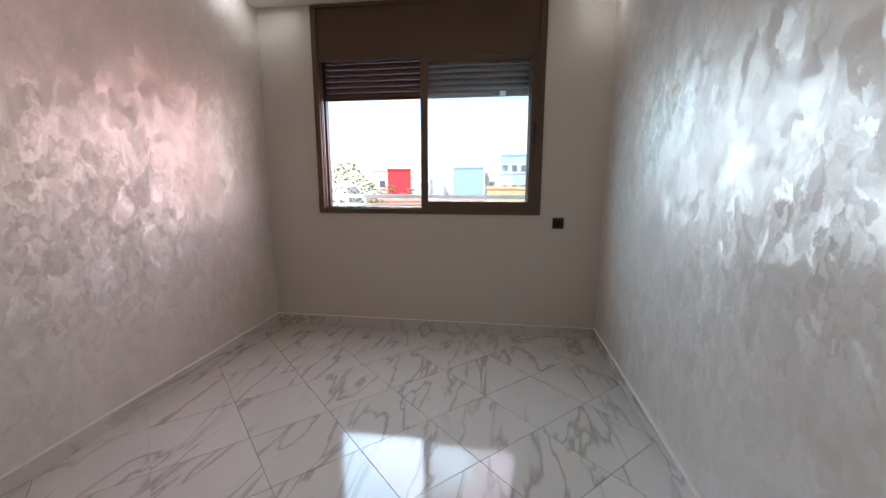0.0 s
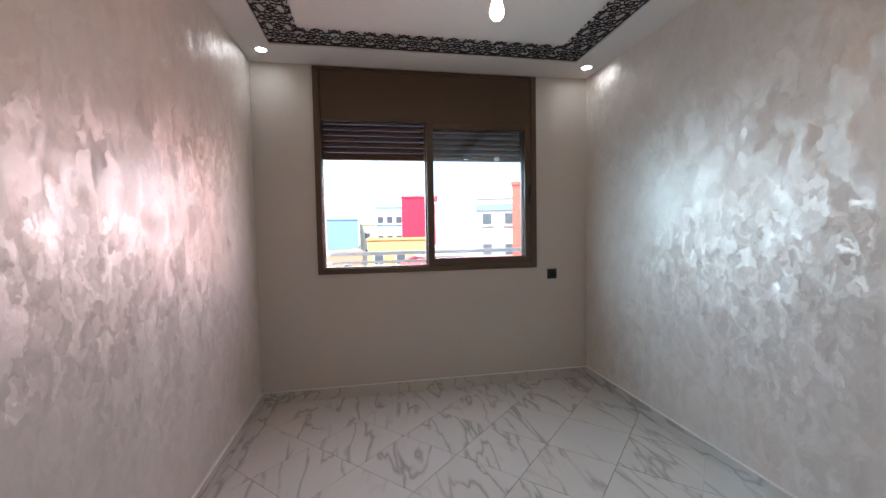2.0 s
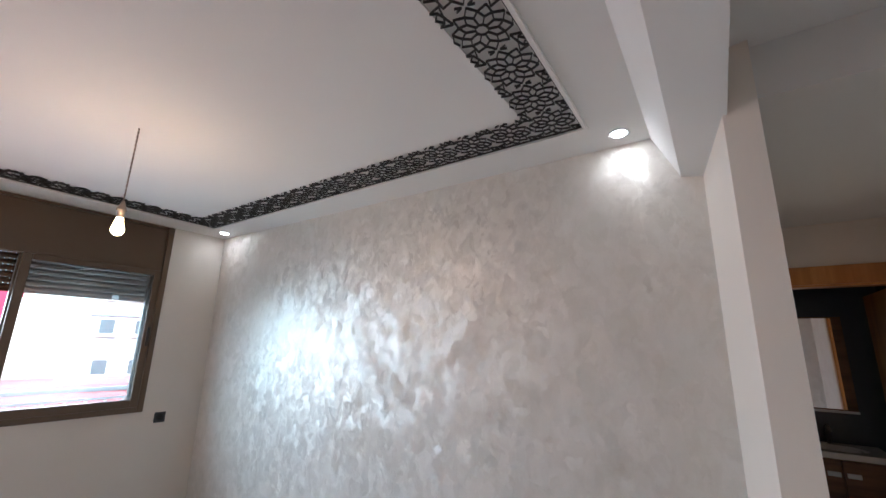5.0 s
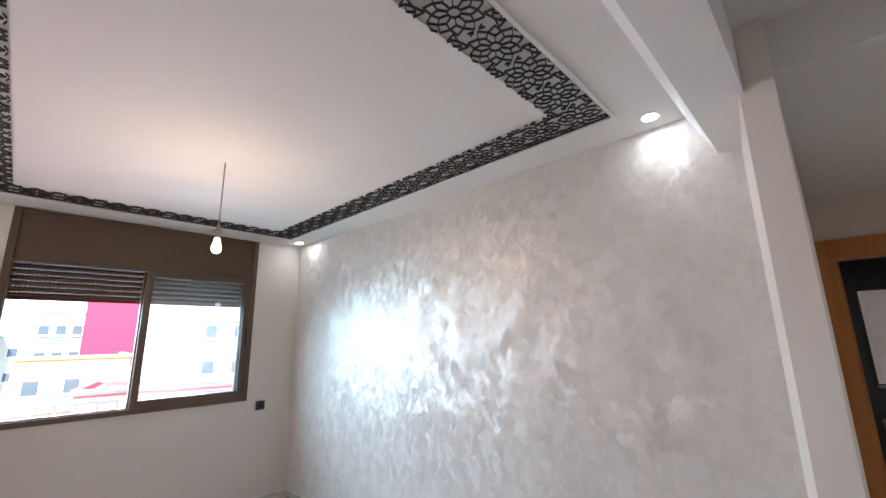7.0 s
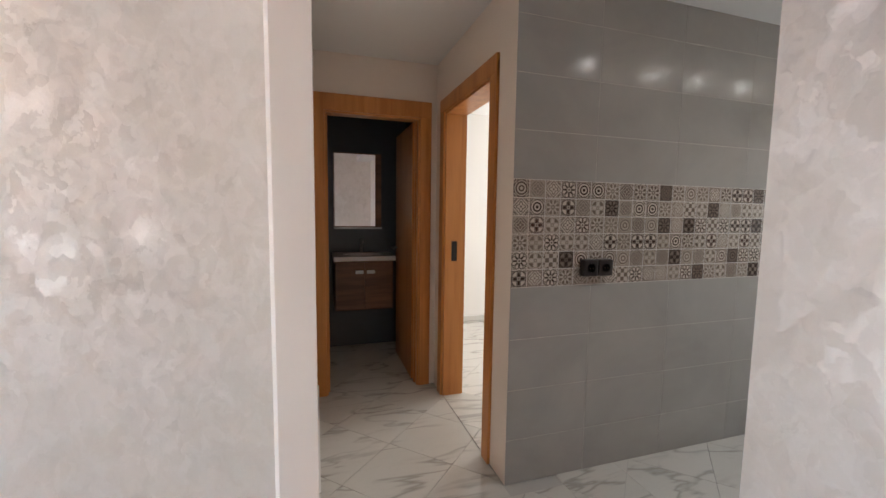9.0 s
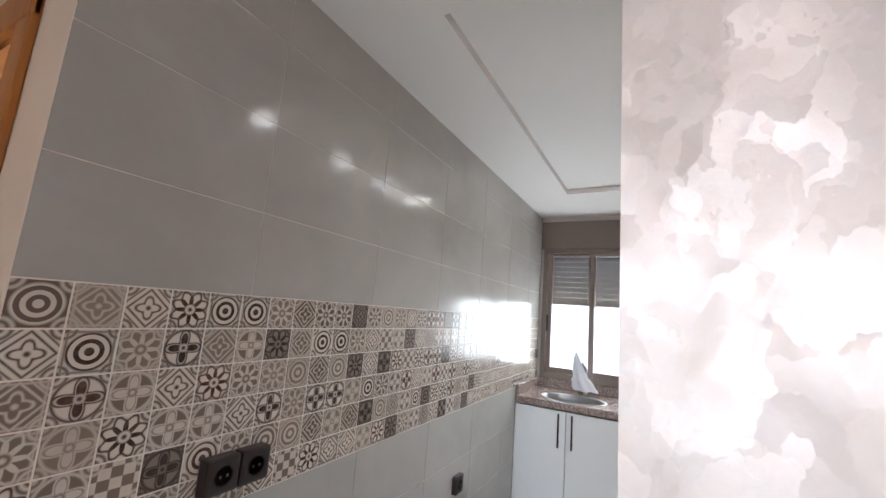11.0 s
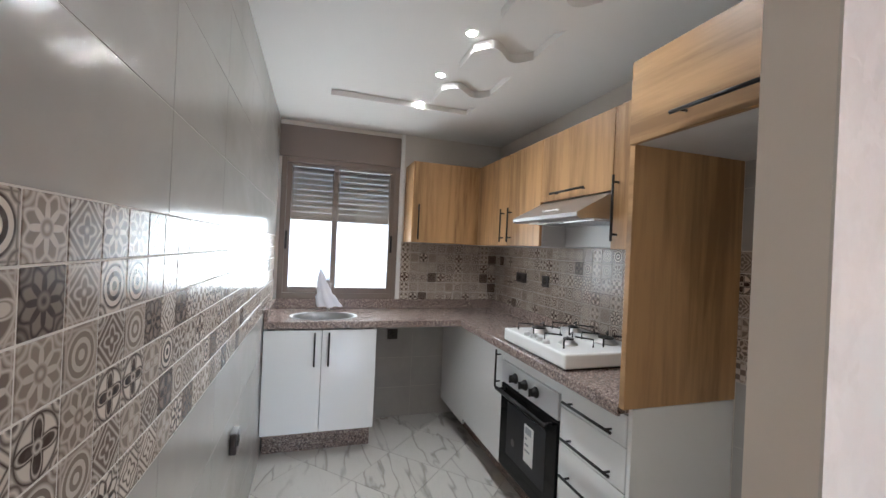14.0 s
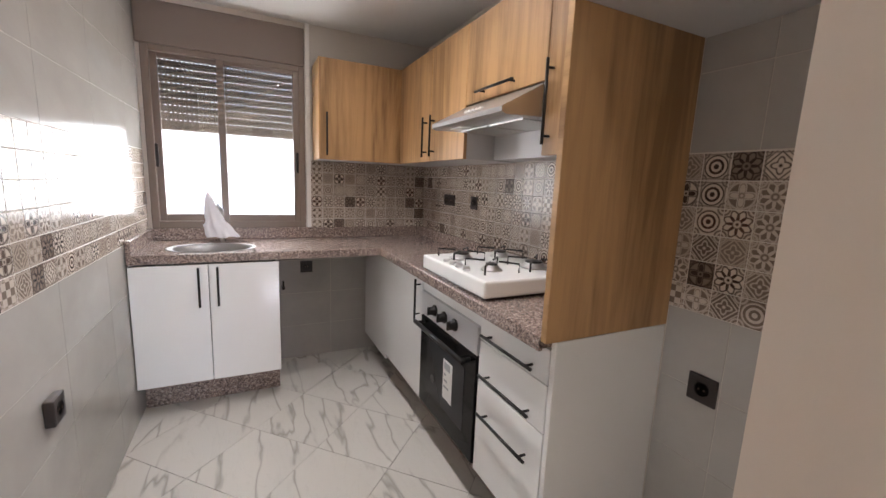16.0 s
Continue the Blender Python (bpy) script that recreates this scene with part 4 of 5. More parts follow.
def corner_cabinet():
    c = thing("corner_cabinet", -0.85, -4.7, 0, "white lacquer corner base cabinet with one door", "cabinet")
    piece("body", boxes((XK + 0.03, -5.31, 0.19, -0.64, -4.153, 0.872)), WHITE, c)
    piece("panel", soft(boxes((-0.64, -5.31, 0.15, -0.622, -4.775, 0.872)), 0.002, 1), WHITE, c)
    piece("door", soft(boxes((-0.64, -4.772, 0.19, -0.620, -4.153, 0.868)), 0.002, 2), WHITE, c)
    bar_handle(c, (-0.62, -4.19, 0.66), (-0.62, -4.19, 0.82), (1, 0, 0))
    piece("plinth", boxes((XK + 0.05, -5.3, 0, -0.745, -4.153, 0.19)), GRANITE, c, "granite plinth")


corner_cabinet()


def oven():
    o = thing("built_in_oven", -0.85, -3.86, 0.2, "built-in black glass oven with a steel control panel", "oven")
    y0, y1 = -4.148, -3.575
    piece("body", boxes((XK + 0.05, y0, 0.2, -0.64, y1, 0.80)), BLACK, o)
    piece("door", soft(boxes((-0.64, y0 + 0.003, 0.205, -0.612, y1 - 0.003, 0.672)), 0.004, 2), BLACK_GLASS, o, "black glass oven door")
    piece("inner_window", boxes((-0.612, y0 + 0.09, 0.30, -0.6105, y1 - 0.09, 0.59)), OVEN_WINDOW, o)
    piece("control_panel", soft(boxes((-0.64, y0 + 0.002, 0.680, -0.612, y1 - 0.002, 0.80)), 0.003, 2), PANEL_STEEL, o, "brushed steel control panel")
    for y in (-3.98, -3.875, -3.77):
        k = lathe(bmesh.new(), [(0.028, 0.0), (0.028, 0.006), (0.021, 0.01), (0.019, 0.028), (0.012, 0.032)], sides=20)
        box(k, -0.019, -0.005, 0.03, 0.019, 0.005, 0.04)
        bmesh.ops.transform(k, matrix=Matrix.Translation((-0.612, y, 0.742)) @ Matrix.Rotation(radians(90), 4, "Y"), verts=k.verts)
        piece("knob", k, BLACK_METAL, o, "dark round knob", True)
    h = tube(bmesh.new(), [(-0.565, y0 + 0.03, 0.648), (-0.565, y1 - 0.03, 0.648)], 0.011, 12)
    for y in (y0 + 0.05, y1 - 0.05):
        tube(h, [(-0.612, y, 0.648), (-0.565, y, 0.648)], 0.008, 8)
    piece("handle", h, BLACK_METAL, o, "dark steel door handle", True)
    st = lathe(bmesh.new(), [(0.038, 0.0), (0.038, 0.001)], sides=28)
    bmesh.ops.transform(st, matrix=Matrix.Translation((-0.6118, -3.98, 0.39)) @ Matrix.Rotation(radians(90), 4, "Y"), verts=st.verts)
    piece("sticker", st, STICKER, o, "round white and black sticker")
    st = lathe(bmesh.new(), [(0.02, 0.0), (0.02, 0.001)], sides=24)
    bmesh.ops.transform(st, matrix=Matrix.Translation((-0.6105, -3.98, 0.39)) @ Matrix.Rotation(radians(90), 4, "Y"), verts=st.verts)
    piece("sticker_mark", st, BLACK, o)
    piece("label", boxes((-0.6105, -3.86, 0.36, -0.609, -3.77, 0.55)), STICKER, o, "white paper energy label")
    for a, b, c in ((0.505, 0.54, -3.79), (0.475, 0.485, -3.83), (0.445, 0.455, -3.815), (0.415, 0.425, -3.80)):
        piece("label_print", boxes((-0.609, -3.85, a, -0.6085, c, b)), SHADE_GREY, o)


PANEL_STEEL = material("satin_panel_steel", (0.62, 0.62, 0.63), 0.42, 0.55)
OVEN_WINDOW = material("oven_window", (0.03, 0.03, 0.032), 0.12, Specular_IOR_Level=0.15)
SHADE_GREY = material("print_grey", (0.35, 0.36, 0.38), 0.6)
oven()
ov = thing("oven_housing", -0.85, -3.86, 0, "white filler and granite plinth round the oven", "cabinet")
piece("filler", soft(boxes((-0.64, -4.15, 0.803, -0.622, -3.573, 0.870)), 0.002, 1), WHITE, ov)
piece("plinth", boxes((XK + 0.05, -4.153, 0, -0.745, -3.573, 0.19)), GRANITE, ov, "granite plinth")


def drawer_unit():
    d = thing("drawer_unit", -0.85, -3.36, 0, "white lacquer unit with three drawers and black handles", "cabinet")
    piece("body", boxes((XK + 0.03, -3.57, 0.19, -0.64, -3.172, 0.872)), WHITE, d)
    piece("end_panel", soft(boxes((XK + 0.002, -3.172, 0.19, -0.622, -3.152, 0.9)), 0.002, 1), WHITE, d)
    for a, b in ((0.755, 0.868), (0.592, 0.750), (0.19, 0.587)):
        piece("drawer_front", soft(boxes((-0.64, -3.570, a, -0.620, -3.174, b)), 0.002, 2), WHITE, d)
    for z in (0.79, 0.63, 0.47):
        bar_handle(d, (-0.62, -3.49, z), (-0.62, -3.25, z), (1, 0, 0))
    piece("plinth", boxes((XK + 0.02, -3.573, 0, -0.745, -3.235, 0.19)), GRANITE, d, "granite plinth")


drawer_unit()


def hob():
    h = thing("gas_hob", -0.84, -3.81, 0.92, "white enamel four-burner gas hob on the worktop", "hob")
    x0, x1, y0, y1 = -1.07, -0.592, -4.105, -3.515
    piece("tray", soft(boxes((x0, y0, 0.93, x1, y1, 0.998)), 0.012, 3), PORCELAIN, h)
    piece("base_gasket", boxes((x0 + 0.02, y0 + 0.02, 0.9205, x1 - 0.02, y1 - 0.02, 0.931)), BLACK, h)
    for bx, by, r in ((-0.95, -3.96, 0.036), (-0.95, -3.69, 0.045), (-0.73, -3.96, 0.045), (-0.73, -3.69, 0.030)):
        piece("burner", lathe(bmesh.new(), [(r + 0.016, 0), (r + 0.014, 0.008), (r, 0.012), (r, 0.02), (r * 0.9, 0.024), (r * 0.2, 0.026)], bx, by, 0.998, 22), STEEL, h, "", True)
        piece("burner_cap", lathe(bmesh.new(), [(r * 0.85, 0.0), (r * 0.85, 0.006), (r * 0.2, 0.008)], bx, by, 1.022, 20), BLACK_METAL, h)
        for k in range(4):
            g = bmesh.new()
            a = k * math.pi / 2 + math.pi / 4
            c, s = math.cos(a), math.sin(a)
            tube(g, [(bx + c * 0.115, by + s * 0.115, 0.999), (bx + c * 0.115, by + s * 0.115, 1.036), (bx + c * 0.03, by + s * 0.03, 1.038)], 0.0042, 8)
            piece("pan_support", g, BLACK_METAL, h, "black wire pan support")
    for y in (-3.90, -3.84, -3.78, -3.72):
        piece("knob", lathe(bmesh.new(), [(0.018, 0), (0.017, 0.014), (0.012, 0.017)], -0.625, y, 0.998, 18), STEEL, h, "", True)


hob()


def upper_unit(name, label, body, doors, handles):
    u = thing(name, (body[0] + body[3]) / 2, (body[1] + body[4]) / 2, body[2], label, "cabinet", "oak wall cabinets")
    piece("body", boxes(body), MELAMINE, u, "pale grey melamine carcass")
    for d, mat in doors:
        piece("door", soft(boxes(d), 0.0015, 1), mat, u, "oak laminate door")
    for p, q, o in handles:
        bar_handle(u, p, q, o)
    return u


MELAMINE = paint("grey_melamine", (0.55, 0.55, 0.55), 0.35, 0.0, 0.03)
ZU, ZT = 1.475, 2.105
upper_unit("window_wall_cabinet", "oak laminate wall cabinet beside the kitchen window", (-0.80, YK + 0.002, ZU, -0.245, -5.07, ZT),
           [((-0.808, -5.07, ZU, -0.243, -5.051, ZT), OAK), ((-0.245, YK + 0.002, ZU, -0.238, -5.052, ZT), OAK)], [((-0.285, -5.051, 1.53), (-0.285, -5.051, 1.74), (0, 1, 0))])
upper_unit("corner_wall_cabinet", "oak laminate corner wall cabinet", (XK + 0.002, YK + 0.002, ZU, -0.808, -4.522, ZT),
           [((-0.808, -5.047, ZU, -0.79, -4.524, ZT), OAK)], [((-0.79, -4.575, 1.53), (-0.79, -4.575, 1.70), (1, 0, 0))])
upper_unit("wall_cabinet", "oak laminate wall cabinet next to the cooker hood", (XK + 0.002, -4.518, ZU, -0.808, -4.10, ZT),
           [((-0.808, -4.519, ZU, -0.79, -4.102, ZT), OAK)], [((-0.79, -4.465, 1.53), (-0.79, -4.465, 1.70), (1, 0, 0))])
upper_unit("hood_cabinet", "oak laminate lift-up cabinet over the cooker hood", (XK + 0.002, -4.096, 1.735, -0.808, -3.505, ZT),
           [((-0.808, -4.098, 1.73, -0.79, -3.503, ZT), OAK)], [((-0.79, -3.93, 1.765), (-0.79, -3.70, 1.765), (1, 0, 0))])
upper_unit("narrow_wall_cabinet", "narrow oak laminate wall cabinet with a long handle", (XK + 0.002, -3.50, ZU - 0.01, -0.808, -3.174, ZT),
           [((-0.808, -3.50, ZU - 0.01, -0.79, -3.174, ZT), OAK)], [((-0.79, -3.465, 1.53), (-0.79, -3.465, 1.76), (1, 0, 0))])
tp = thing("tall_oak_panel", -0.85, -3.16, 0.9, "tall oak laminate side panel standing on the worktop", "panel")
piece("panel", soft(boxes((XK + 0.002, -3.172, 0.902, -0.58, -3.15, ZT)), 0.0015, 1), OAK, tp)
piece("edge_band", boxes((-0.58, -3.1715, 0.904, -0.5785, -3.1505, ZT - 0.002)), OAK_ALONG, tp, "thin oak edge banding")
fc = upper_unit("fridge_cabinet", "oak laminate cabinet bridging the empty fridge space", (XK + 0.002, -3.148, 1.825, -0.572, -2.44, ZT),
                [((-0.572, -3.150, 1.82, -0.553, -2.44, ZT), OAK_ALONG)], [((-0.553, -2.93, 1.87), (-0.553, -2.68, 1.87), (1, 0, 0))])


def cooker_hood():
    h = thing("cooker_hood", -0.85, -3.80, 1.6, "slim stainless steel cooker hood under the cabinet", "cooker hood")
    y0, y1 = -4.095, -3.506
    bm = bmesh.new()
    prof = [(XK + 0.01, 1.60), (-0.72, 1.60), (-0.63, 1.596), (-0.612, 1.604), (-0.612, 1.622), (-0.80, 1.725), (XK + 0.01, 1.732)]
    a = [bm.verts.new((x, y0, z)) for x, z in prof]
    b = [bm.verts.new((x, y1, z)) for x, z in prof]
    for i in range(len(prof)):
        j = (i + 1) % len(prof)
        bm.faces.new((a[i], a[j], b[j], b[i]))
    bm.faces.new(a[::-1])
    bm.faces.new(b)
    piece("canopy", bm, STEEL, h)
    piece("filter", boxes((-1.02, y0 + 0.05, 1.594, -0.74, -3.81, 1.601)), STEEL, h, "steel grease filter")
    piece("filter", boxes((-1.02, -3.79, 1.594, -0.74, y1 - 0.05, 1.601)), STEEL, h, "steel grease filter")
    piece("light_cover", boxes((-0.71, y0 + 0.1, 1.592, -0.66, y0 + 0.2, 1.6)), STICKER, h, "white lamp cover")
    for i in range(5):
        y = -3.86 + i * 0.03
        piece("switch", soft(boxes((-0.668, y, 1.648, -0.656, y + 0.018, 1.656)), 0.001, 1), WHITE, h, "white push button")
    piece("duct_box", boxes((XK + 0.003, y0 + 0.01, 1.478, -0.96, y1 - 0.01, 1.60)), MELAMINE, h, "grey backing panel")


cooker_hood()


# ---- kitchen window ----
def kitchen_window():
    w = thing("window_2", 0.27, YK, 0.985, "taupe aluminium sliding kitchen window with a half-lowered shutter", "window", kind="structure")
    x0, x1, z0, z1 = -0.187, 0.735, 0.995, 2.34
    y = YK

    def fr(a, b, c, d, ya, yb, ww, wb, wt):
        return rect_frame(a, b, c, d, ya, yb, ww, wb, wt)

    piece("outer_frame", fr(x0, z0, x1, 2.095, y - 0.07, y + 0.012, 0.04, 0.045, 0.035), TAUPE, w)
    piece("shutter_box", soft(boxes((x0, y - 0.08, 2.095, x1 + 0.02, y + 0.02, z1)), 0.004, 1), TAUPE, w, "flat taupe shutter box")
    for a, b, ya in ((x0 + 0.035, 0.345, y - 0.018), (0.302, x1 - 0.035, y - 0.05)):
        piece("sash", fr(a, z0 + 0.04, b, 2.065, ya, ya + 0.026, 0.042, 0.05, 0.03), TAUPE, w)
        g = piece("pane", boxes((a + 0.041, ya + 0.01, z0 + 0.089, b - 0.041, ya + 0.015, 2.036)), GLASS, w)
        g.visible_shadow = False
    for xx in (x0 + 0.045, x1 - 0.06):
        piece("window_latch", soft(boxes((xx, y + 0.006, 1.38, xx + 0.016, y + 0.02, 1.52)), 0.003, 1), BLACK_METAL, w)
    shutter(w, x0 + 0.03, x1 - 0.03, 1.64, 2.14, y - 0.125, SLAT_LIGHT, slot=0.011, gap=0.0045)
    piece("shutter_end_bar", boxes((x0 + 0.03, y - 0.133, 1.618, x1 - 0.03, y - 0.117, 1.64)), SLAT_LIGHT, w)
    piece("window_sill", boxes((x0, y - 0.2, 0.965, x1, y - 0.07, 0.995)), GRANITE, w)
    piece("edge_trim", soft(boxes((-0.222, y + 0.001, 0.996, -0.192, y + 0.022, ZK - 0.001)), 0.004, 2), CEILING, w, "white tile edge trim")


kitchen_window()
wall_socket(XT - 0.004, -2.512, 1.062, "-x", 2, 0.082, "black double wall socket on the patterned tiles", 0.03)
wall_socket(XT - 0.004, -3.831, 0.613, "-x", 1, 0.085, "black wall socket low on the tiled wall", 0.018)
wall_socket(XK + 0.0015, -4.51, 1.235, "+x", 1, 0.08, "black wall socket above the worktop")
wall_socket(XK + 0.0015, -4.86, 1.235, "+x", 2, 0.075, "black double wall socket in the kitchen corner")
wall_socket(-0.185, YK + 0.0015, 0.70, "+y", 1, 0.085, "black wall socket in the appliance gap")
wall_socket(XK + 0.0015, -3.0, 0.735, "+x", 1, 0.09, "black wall socket in the fridge space")
pv = thing("water_valve", -0.02, YK + 0.0015, 0.56, "small dark water valve in the appliance gap", "valve")
part("body", tube(bmesh.new(), [(0, 0, 0), (0, 0.06, 0)], 0.012, 10), BLACK_METAL, pv)
part("lever", boxes((-0.006, 0.03, 0.01, 0.006, 0.05, 0.05)), BLACK_METAL, pv)


# ---- wavy plaster tongues in the kitchen ceiling ----
def tray_slope(a, b, inward):
    bm = bmesh.new()
    ends = []
    for x, y in (a, b):
        ends.append([bm.verts.new(p) for p in ((x, y, ZK + 0.0005), (x + inward[0], y + inward[1], ZK + 0.0345), (x, y, ZK + 0.0345))])
    for i in range(3):
        bm.faces.new((ends[0][i], ends[0][(i + 1) % 3], ends[1][(i + 1) % 3], ends[1][i]))
    bm.faces.new(ends[0][::-1])
    bm.faces.new(ends[1])
    bmesh.ops.recalc_face_normals(bm, faces=bm.faces)
    setting("ceiling_trim", bm, CEILING, "sloping plaster edge of the ceiling tray", "trim")


tray_slope((-0.5098, -3.12), (-0.5098, -2.7632), (0.05, 0))
tray_slope((-0.4595, -2.7632), (0.4098, -2.7632), (0, -0.03))


def ceiling_tongue(y):
    n = 24
    f = lambda u: -0.055 * math.sin(u * math.tau) - 0.04 * u + 0.0
    front = [(-0.512 + 0.30 * i / n, y + f(i / n)) for i in range(n + 1)]
    back = [(-0.212 - 0.30 * i / n, y - 0.20 + f(1 - i / n)) for i in range(n + 1)]
    setting("ceiling_wave", prism(front + back, ZK - 0.006, ZK + 0.055), CEILING, "wavy plaster tongue in the kitchen ceiling", "ceiling")


for _y in (-3.27, -3.76, -4.27):
    ceiling_tongue(_y)


# ---- tiles ----
def clip_polygon(poly, x0, y0, x1, y1):
    for axis, lim, sign in ((0, x0, 1), (0, x1, -1), (1, y0, 1), (1, y1, -1)):
        out = []
        for i, p in enumerate(poly):
            q = poly[(i + 1) % len(poly)]
            a, b = (p[axis] - lim) * sign, (q[axis] - lim) * sign
            if a >= 0:
                out.append(p)
            if a * b < 0:
                t = a / (a - b)
                out.append((p[0] + (q[0] - p[0]) * t, p[1] + (q[1] - p[1]) * t))
        poly = out
        if len(poly) < 3:
            return []
    return poly


def area(poly):
    return abs(sum(p[0] * q[1] - q[0] * p[1] for p, q in zip(poly, poly[1:] + poly[:1]))) / 2


FLOOR = bpy.data.objects["floor"]


def lay_floor(x0, y0, x1, y1, ox, oy, side=0.40, joint=0.003):
    """Square marble tiles laid on the diagonal inside a rectangle."""
    h = side / math.sqrt(2)
    r = h - joint / math.sqrt(2)
    for i in range(-30, 31):
        for j in range(-30, 31):
            if (i + j) % 2:
                continue
            cx, cy = ox + i * h, oy + j * h
            if cx < x0 - h or cx > x1 + h or cy < y0 - h or cy > y1 + h:
                continue
            poly = clip_polygon([(cx + r, cy), (cx, cy + r), (cx - r, cy), (cx, cy - r)], x0, y0, x1, y1)
            if len(poly) < 3 or area(poly) < 0.0004:
                continue
            part("floor_tile", prism(poly, -0.0055, 0.0), MARBLE, FLOOR)


lay_floor(XL, -2.342, XR, YN, -0.43, 1.53)
lay_floor(XR, -2.05, XB + 0.1, -1.19, -0.43, 1.53)
lay_floor(-0.13, -2.7, XT, -2.344, 0.475, -3.362)
lay_floor(XK, YK, XT, -2.702, 0.475, -3.362)
lay_floor(XB + 0.1, -2.05, 3.05, -0.85, -0.43, 1.53)
lay_floor(0.9, -4.9, 3.5, -2.06, -0.43, 1.53)

_cell = 0.084
_motif = {}


def motif_mesh(turn):
    if turn not in _motif:
        bm = soft(boxes((-0.0403, -0.003, -0.0403, 0.0403, 0.003, 0.0403)), 0.001, 1)
        _motif[turn] = mesh_of("patterned_tile", bm, MOTIF)
    return _motif[turn]


def motif_band(wall, fixed, a0, a1, z0, rows, axis, facing):
    """Rows of small patterned tiles on a wall."""
    host = bpy.data.objects[wall]
    n = max(1, int(round(abs(a1 - a0) / _cell)))
    for i in range(n):
        for r in range(rows):
            o = new("patterned_tile", motif_mesh(0))
            o.parent = host
            p = a0 + (a1 - a0) * (i + 0.5) / n
            s = abs(a1 - a0) / n / _cell
            z = z0 + (r + 0.5) * _cell
            if axis == "y":
                o.matrix_local = Matrix.Translation((fixed, p, z)) @ Matrix.Rotation(radians(90), 4, "Z") @ Matrix.Diagonal((s, 1, 1, 1))
            else:
                o.matrix_local = Matrix.Translation((p, fixed, z)) @ Matrix.Diagonal((s, 1, 1, 1))


def plain_tiles(wall, axis, fixed, a0, a1, zs, first, width=0.5):
    """Large grey glazed tiles in stacked rows."""
    host = bpy.data.objects[wall]
    cuts = [a0]
    c = first
    while c < a1 - 0.02:
        if c > a0 + 0.02:
            cuts.append(c)
        c += width
    cuts.append(a1)
    for za, zb in zs:
        for p, q in zip(cuts, cuts[1:]):
            g = 0.0011
            if axis == "y":
                bm = boxes((fixed - 0.003, p + g, za + g, fixed + 0.003, q - g, zb - g))
            else:
                bm = boxes((p + g, fixed - 0.003, za + g, q - g, fixed + 0.003, zb - g))
            part("wall_tile", bm, GREY_TILE, host)


LOW_ROWS = [(0.0, 0.225), (0.225, 0.475), (0.475, 0.725), (0.725, 0.975)]
HIGH_ROWS = [(1.479, 1.70), (1.70, 1.95), (1.95, 2.20), (2.20, ZK + 0.02)]
plain_tiles("wall_kitchen_east", "y", XT, YK, YD, LOW_ROWS, -5.0)
plain_tiles("wall_kitchen_east", "y", XT, YK, YD, HIGH_ROWS, -5.0)
motif_band("wall_kitchen_east", XT, YK, YD, 0.975, 6, "y", "-x")
plain_tiles("wall_kitchen_south", "x", YK - 0.0015, XK, 0.70, [(0.0, 0.25), (0.25, 0.5), (0.5, 0.75), (0.75, 0.88)], -0.86)
motif_band("wall_kitchen_south", YK - 0.0015, XK, -0.225, 0.972, 6, "x", "+y")
motif_band("wall_kitchen_west", XK - 0.0015, YK, -2.437, 0.972, 6, "y", "+x")
plain_tiles("wall_kitchen_west", "y", XK - 0.0015, -3.15, -2.437, [(0.0, 0.225), (0.225, 0.475), (0.475, 0.725), (0.725, 0.972)], -2.95)
plain_tiles("wall_kitchen_west", "y", XK - 0.0015, -3.15, -2.437, [(1.478, 1.72), (1.72, 1.83)], -2.95)

# ---- outdoors ----
def facade(name, az, dist, width, top, color, label, pane=None, floors=3, windows=True, depth=8.0, cols=2, turn=0.0, ground=-9.0, far=False, bands=None):
    """A building in the direction az (degrees to the right of north) seen from the salon."""
    a = radians(az)
    x, y = -0.8 + dist * math.sin(a), dist * math.cos(a)
    b = thing(name, x, y, ground, label, "building", kind="")
    b.rotation_euler = (0, 0, -a + radians(turn))
    mat = paint(name + "_render", color, 0.8, 0.1, 0.08)
    h = top - ground
    part("wall", boxes((-width / 2, 0, 0, width / 2, depth, h)), mat, b)
    part("roof_parapet", boxes((-width / 2 - 0.1, -0.1, h, width / 2 + 0.1, 0.2, h + 0.25), (-width / 2 - 0.1, 0.2, h, -width / 2 + 0.2, depth, h + 0.25), (width / 2 - 0.2, 0.2, h, width / 2 + 0.1, depth, h + 0.25)), mat, b)
    if windows:
        for f in range(floors):
            for c in range(cols):
                wx = -width / 2 + width * (c + 0.5) / cols
                wz = h - 1.9 - f * 2.9
                if wz < 0.5:
                    continue
                win = part("window", boxes((wx - 0.5, -0.05, wz - 0.6, wx + 0.5, 0.05, wz + 0.6)), OUT_FRAME, b)
                part("pane", boxes((wx - 0.42, -0.07, wz - 0.5, wx + 0.42, -0.052, wz + 0.5)), pane or OUT_GLASS, win)
                part("sill", boxes((wx - 0.6, -0.15, wz - 0.72, wx + 0.6, 0.0, wz - 0.62)), OUT_FRAME, win)
    if bands:
        part("band", boxes((-width / 2 - 0.05, -0.12, h - bands[0], width / 2 + 0.05, -0.002, h - bands[1])), OUT_BLUE, b, "blue painted band")
    return b


OUT_FRAME = paint("facade_trim", (0.6, 0.58, 0.55), 0.8)
OUT_GLASS = material("facade_glass", (0.08, 0.10, 0.12), 0.1)
OUT_BLUE = paint("facade_blue_band", (0.25, 0.38, 0.55), 0.8)
GROUND = paint("dusty_ground", (0.30, 0.26, 0.21), 0.9, 0.3, 0.3)
setting("ground", boxes((-1500, -1500, -9.2, 1500, 1500, -9.0)), GROUND, "dusty town ground far below the flat", "ground")
